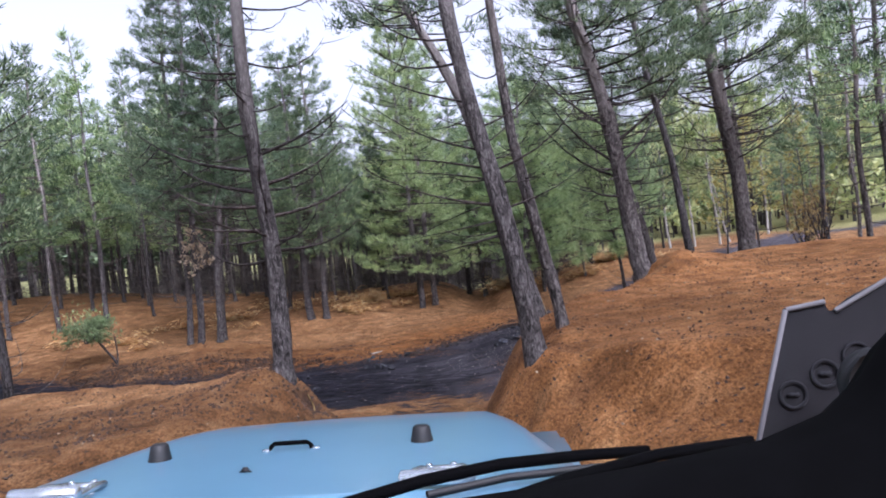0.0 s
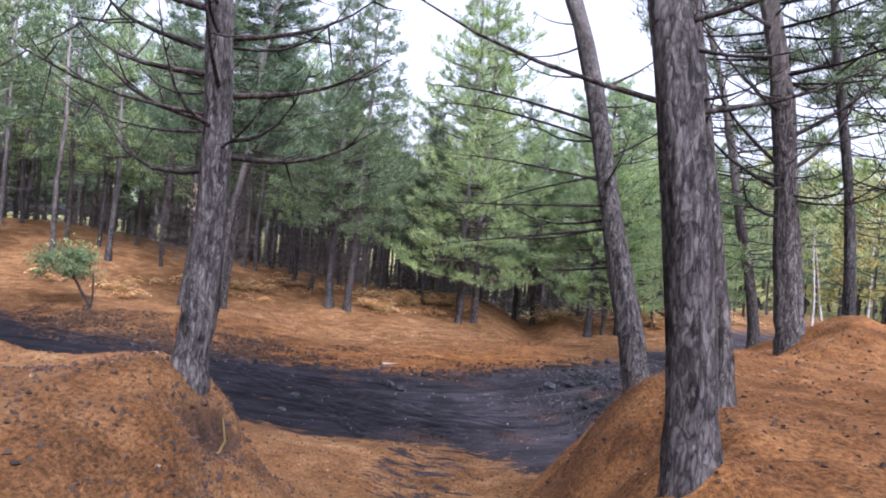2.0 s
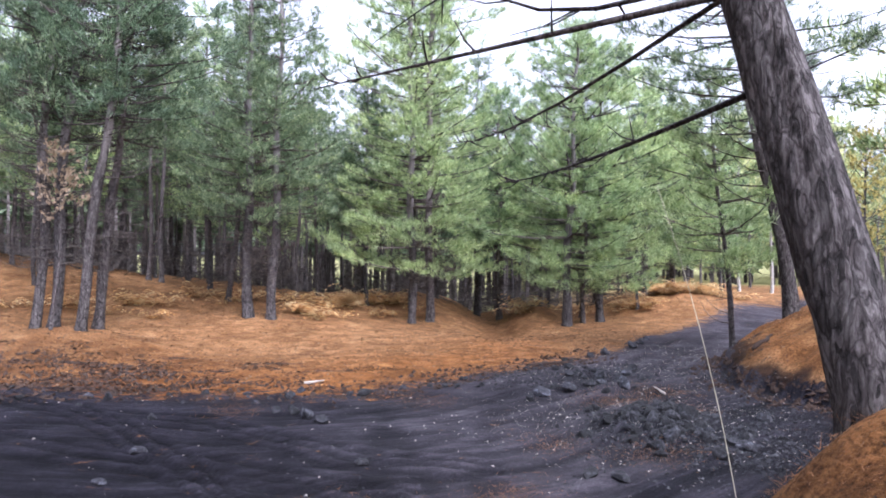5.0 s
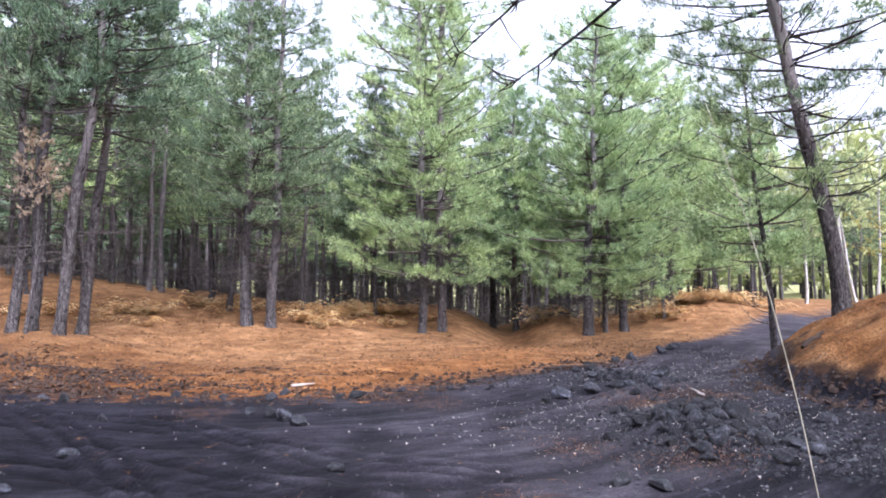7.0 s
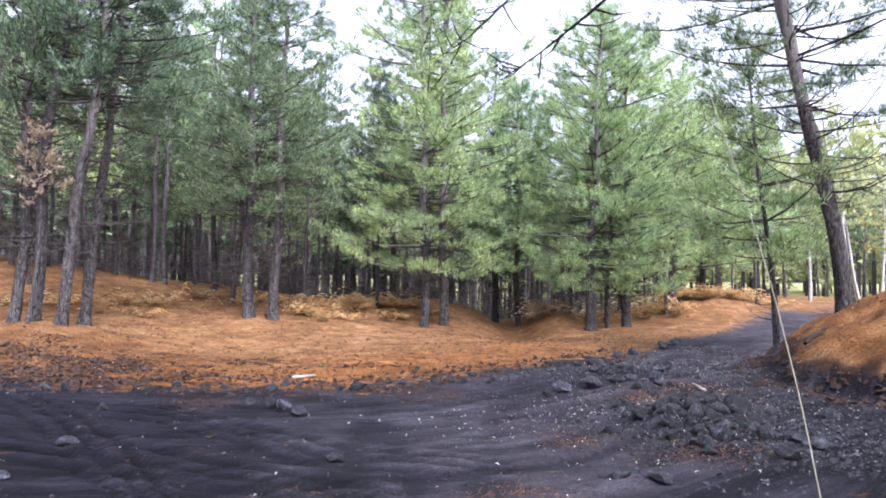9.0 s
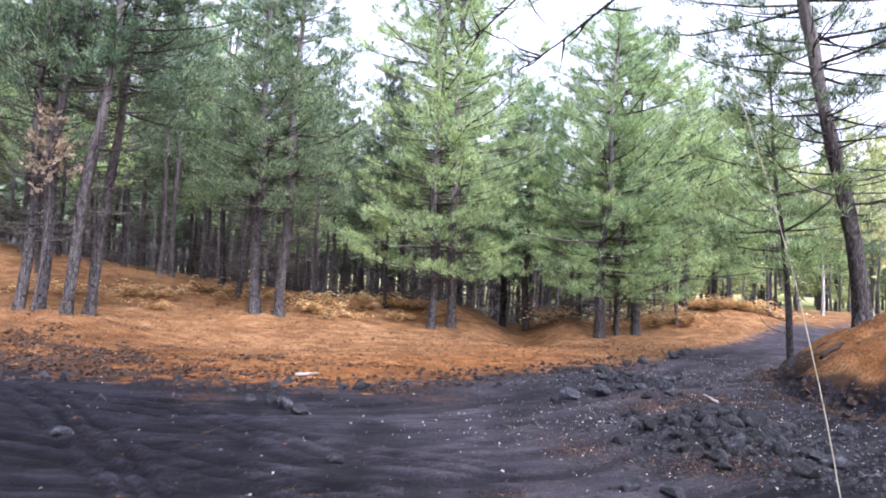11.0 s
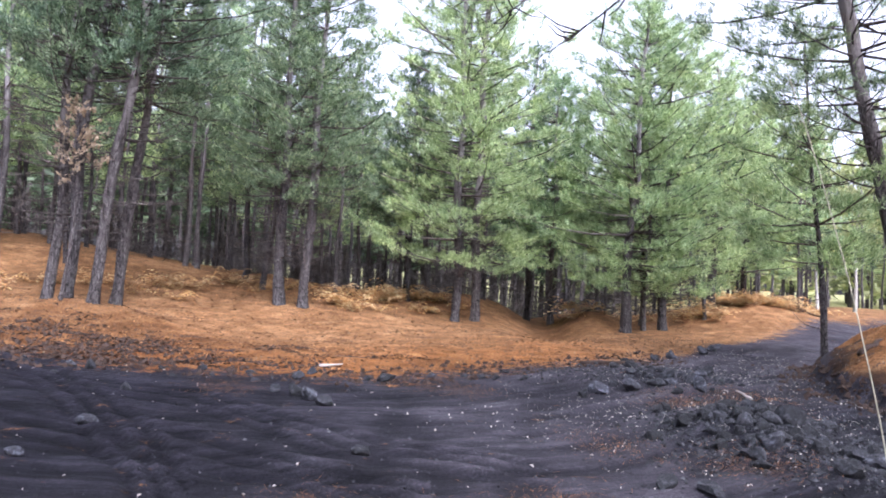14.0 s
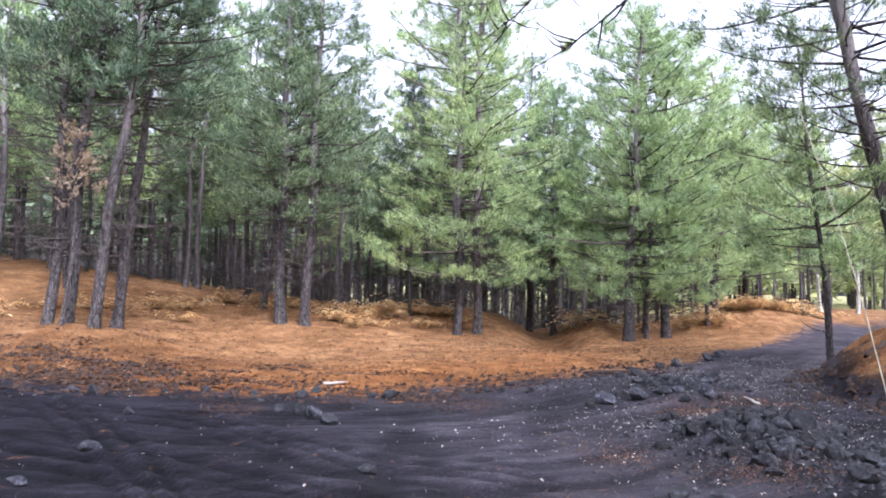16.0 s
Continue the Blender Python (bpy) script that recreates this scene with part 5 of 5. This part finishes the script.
def build_car():
    car = new("off_road_car")
    car.matrix_world = pose(-0.836, -7.51, 2.802, -6.4, 2.58, -4.51)
    # bonnet: crowned sheet with folded edges, narrower at the front
    ys, us = np.linspace(-0.62, 0.93, 20), np.linspace(-1, 1, 25)
    V, F = [], []
    for y in ys:
        half = float(np.interp(y, (-0.62, 0.3, 0.8, 0.93), (0.87, 0.73, 0.65, 0.6)))
        for u in us:
            edge = max(0.0, abs(u) - 0.8) / 0.2
            V.append((0.05 + half * u, y, 0.012 * (1 - u * u) - 0.07 * edge ** 2.2 - 0.05 * max(0.0, (y - 0.2) / 0.73) ** 2 - 0.03 * max(0.0, (y - 0.8) / 0.13) ** 2))
    n = len(us)
    for i in range(len(ys) - 1):
        for j in range(n - 1):
            F.append((i * n + j, i * n + j + 1, (i + 1) * n + j + 1, (i + 1) * n + j))
    rim = [j for j in range(n)] + [i * n + n - 1 for i in range(1, len(ys))] + [(len(ys) - 1) * n + j for j in range(n - 2, -1, -1)] + [i * n for i in range(len(ys) - 2, 0, -1)]
    low = len(V)
    for k in rim:
        V.append((V[k][0], V[k][1], V[k][2] - 0.07))
    for k in range(len(rim)):
        a, b = rim[k], rim[(k + 1) % len(rim)]
        F.append((b, a, low + k, low + (k + 1) % len(rim)))
    part("bonnet", V, F, PAINT, car)
    for x, y in ((0.478, -0.47), (-0.452, -0.42)):
        V, F = [], []
        tube(V, F, [(x - 0.085, y - 0.075, 0.034), (x - 0.08, y - 0.075, 0.034), (x + 0.08, y - 0.075, 0.034), (x + 0.085, y - 0.075, 0.034)], [0.012, 0.019, 0.019, 0.012], 14)
        hinge = part("bonnet_hinge", V, F, STEEL, car, "shiny steel bonnet hinge with a round barrel")
        for sgn in (-1, 1):
            V, F = [], []
            tube(V, F, [(x + sgn * 0.072, y - 0.07, 0.026), (x + sgn * 0.06, y + 0.03, 0.024), (x + sgn * 0.05, y + 0.1, 0.016)], [0.011, 0.011, 0.008], 8)
            part("strap", V, F, STEEL, hinge)
        part("cross_plate", *slab(0.1, 0.03, 0.01, 0.003, (x, y + 0.085, 0.017)), STEEL, hinge)
        for sgn in (-1, 1):
            part("bolt", *disc(0.008, 0.008, (x + sgn * 0.03, y + 0.086, 0.021), "z", 8), STEEL, hinge)
    for x, y in ((-0.396, -0.02), (0.396, 0.02)):
        V, F = [], []
        tube(V, F, [(x, y, 0.0), (x, y, 0.012), (x, y, 0.035), (x, y, 0.052), (x, y, 0.058)], [0.036, 0.034, 0.029, 0.026, 0.018], 18)
        part("rest_buffer", V, F, RUBBER, car, "black rubber windscreen rest")
    V, F = [], []
    tube(V, F, [(-0.066, 0, 0.0), (-0.062, 0, 0.022), (-0.05, 0, 0.032), (0.05, 0, 0.032), (0.062, 0, 0.022), (0.066, 0, 0.0)], [0.007] * 6, 8)
    loop = part("strap_loop", V, F, TRIM, car, "black steel strap loop")
    for x in (-0.075, 0.075):
        part("foot", *slab(0.026, 0.016, 0.006, 0.002, (x, 0, 0.013)), STEEL, loop)
    part("washer_nozzle", *slab(0.02, 0.014, 0.014, 0.004, (-0.047, -0.274, 0.018)), RUBBER, car)
    part("washer_nozzle", *slab(0.034, 0.007, 0.006, 0.002, (-0.047, -0.274, 0.013)), RUBBER, car)
    part("cowl", *slab(1.72, 0.34, 0.1, 0.03, (0.05, -0.8, -0.05)), PAINT, car)
    for k in range(9):
        part("vent_slot", *slab(0.05, 0.09, 0.006, 0.002, (-0.4 + 0.1 * k, -0.8, 0.003)), TRIM, car)
    for pts in ([(0.30, -0.80, 0.05), (0.46, -0.70, 0.065), (0.621, -0.62, 0.07), (0.80, -0.56, 0.065), (0.95, -0.51, 0.055)], [(0.55, -0.86, 0.04), (0.736, -0.744, 0.06), (0.95, -0.6, 0.065), (1.2, -0.45, 0.05)], [(-0.55, -0.83, 0.04), (-0.3, -0.8, 0.06), (0.1, -0.9, 0.05)]):
        V, F = [], []
        tube(V, F, pts, [0.013] * len(pts), 6)
        wiper = part("wiper_arm", V, F, TRIM, car, "black wiper arm")
        V, F = [], []
        tube(V, F, [(x + 0.01, y - 0.03, z - 0.02) for x, y, z in pts[1:]], [0.009] * (len(pts) - 1), 5)
        part("blade", V, F, RUBBER, wiper)
    # dashboard with its rounded end rising to the door post
    line = [(-0.75, 0.33), (-0.6, 0.28), (-0.2, 0.235), (0.07, 0.205), (0.3, 0.165), (0.493, 0.178), (0.616, 0.189), (0.77, 0.209), (0.887, 0.226), (0.96, 0.252), (1.005, 0.29), (1.035, 0.33), (1.08, 0.37)]
    V, F = [], []
    for x, z in line:
        z += 0.014
        V += [(x, -1.30, z - 0.02), (x, -1.34, z), (x, -1.40, z - 0.012), (x, -1.46, z - 0.09), (x, -1.5, z - 0.4), (x, -1.3, z - 0.4)]
    for k in range(len(line) - 1):
        for q in range(6):
            F.append((6 * k + q, 6 * k + (q + 1) % 6, 6 * k + 6 + (q + 1) % 6, 6 * k + 6 + q))
    F += [tuple(range(6)), tuple(6 * (len(line) - 1) + q for q in range(6))]
    part("dashboard", V, F, TRIM, car, "black dashboard")
    V, F = disc(0.045, 0.03, (1.1, -1.2, 0.27), "y", 20)
    part("air_vent", V, F, RUBBER, car)
    # solid panel by the windscreen's edge, added in place of a grey reflection
    outline = [(0.983, 0.165), (1.042, 0.353), (1.098, 0.361), (1.104, 0.348), (1.112, 0.347), (1.136, 0.364), (1.20, 0.392), (1.185, 0.26), (1.12, 0.21)]
    outline = [(x, z + 0.014) for x, z in outline]
    V = [(x, -1.075, z) for x, z in outline] + [(x, -1.068, z) for x, z in outline]
    m = len(outline)
    F = [tuple(range(m)), tuple(range(2 * m - 1, m - 1, -1))] + [(k, (k + 1) % m, m + (k + 1) % m, m + k) for k in range(m)]
    stand_in = part("grey_reflection_panel", V, F, REFLECTION, car, "dark grey panel standing in for a reflection, with painted pale rim", False)
    for a, b in ((0, 1), (1, 2), (4, 6)):
        V, F = [], []
        tube(V, F, [(outline[a][0], -1.078, outline[a][1]), (outline[b][0], -1.078, outline[b][1])], [0.004, 0.004], 5)
        part("rim", V, F, REFLECTION_RIM, stand_in)
    for x, z in ((1.04, 0.245), (1.088, 0.272), (1.135, 0.295)):
        V, F = disc(0.021, 0.002, (x, -1.079, z), "y", 26, 0.016)
        mark = part("round_mark", V, F, MARK, stand_in)
        part("bar", *slab(0.018, 0.002, 0.007, 0.0008, (x, -1.078, z)), MARK, mark)
    # body below
    part("grille", *slab(1.24, 0.05, 0.5, 0.03, (0.05, 0.93, -0.38)), PAINT, car)
    for k in range(7):
        part("grille_slot", *slab(0.06, 0.02, 0.3, 0.01, (-0.25 + 0.1 * k, 0.962, -0.36)), TRIM, car)
    for x in (-0.42, 0.52):
        V, F = disc(0.1, 0.04, (x, 0.945, -0.3), "y", 24)
        part("headlight", V, F, LAMP, car)
    part("front_bumper", *slab(1.55, 0.14, 0.14, 0.03, (0.05, 1.12, -0.72)), TRIM, car)
    for sgn in (-1, 1):
        part("fender", *slab(0.26, 1.1, 0.08, 0.03, (0.05 + sgn * 0.74, 0.45, -0.2)), PAINT, car)
        part("inner_wing", *slab(0.06, 1.3, 0.45, 0.02, (0.05 + sgn * 0.58, 0.25, -0.38)), PAINT, car)
        part("side_panel", *slab(0.06, 2.0, 0.62, 0.03, (0.05 + sgn * 0.8, -1.9, -0.48)), PAINT, car)
        part("rear_fender", *slab(0.22, 0.95, 0.08, 0.03, (0.05 + sgn * 0.9, -2.0, -0.3)), TRIM, car)
        part("sill", *slab(0.1, 1.3, 0.1, 0.02, (0.05 + sgn * 0.8, -0.9, -0.78)), TRIM, car)
    part("floor_pan", *slab(1.5, 3.2, 0.08, 0.02, (0.05, -1.4, -0.78)), TRIM, car)
    part("tailgate", *slab(1.5, 0.06, 0.62, 0.02, (0.05, -2.9, -0.48)), PAINT, car)
    part("firewall", *slab(1.5, 0.05, 0.7, 0.02, (0.05, -0.98, -0.45)), TRIM, car)
    for x in (-0.35, 0.5):
        seat = part("seat", *slab(0.5, 0.5, 0.16, 0.05, (x, -2.25, -0.52)), TRIM, car, "black seat")
        part("backrest", *slab(0.48, 0.14, 0.4, 0.05, (x, -2.56, -0.32)), TRIM, seat)
    for x, y in ((-0.72, 0.5), (0.82, 0.5), (-0.72, -1.95), (0.82, -1.95)):
        wheel = part("wheel", *disc(0.24, 0.2, (x - 0.1, y, -0.92), "x", 24), STEEL, car)
        part("tyre", *disc(0.385, 0.24, (x - 0.12, y, -0.92), "x", 32, 0.22), RUBBER, wheel)
    return tagged(car, "pale blue open off-road car with black trim in the lane", "car")


build_car()
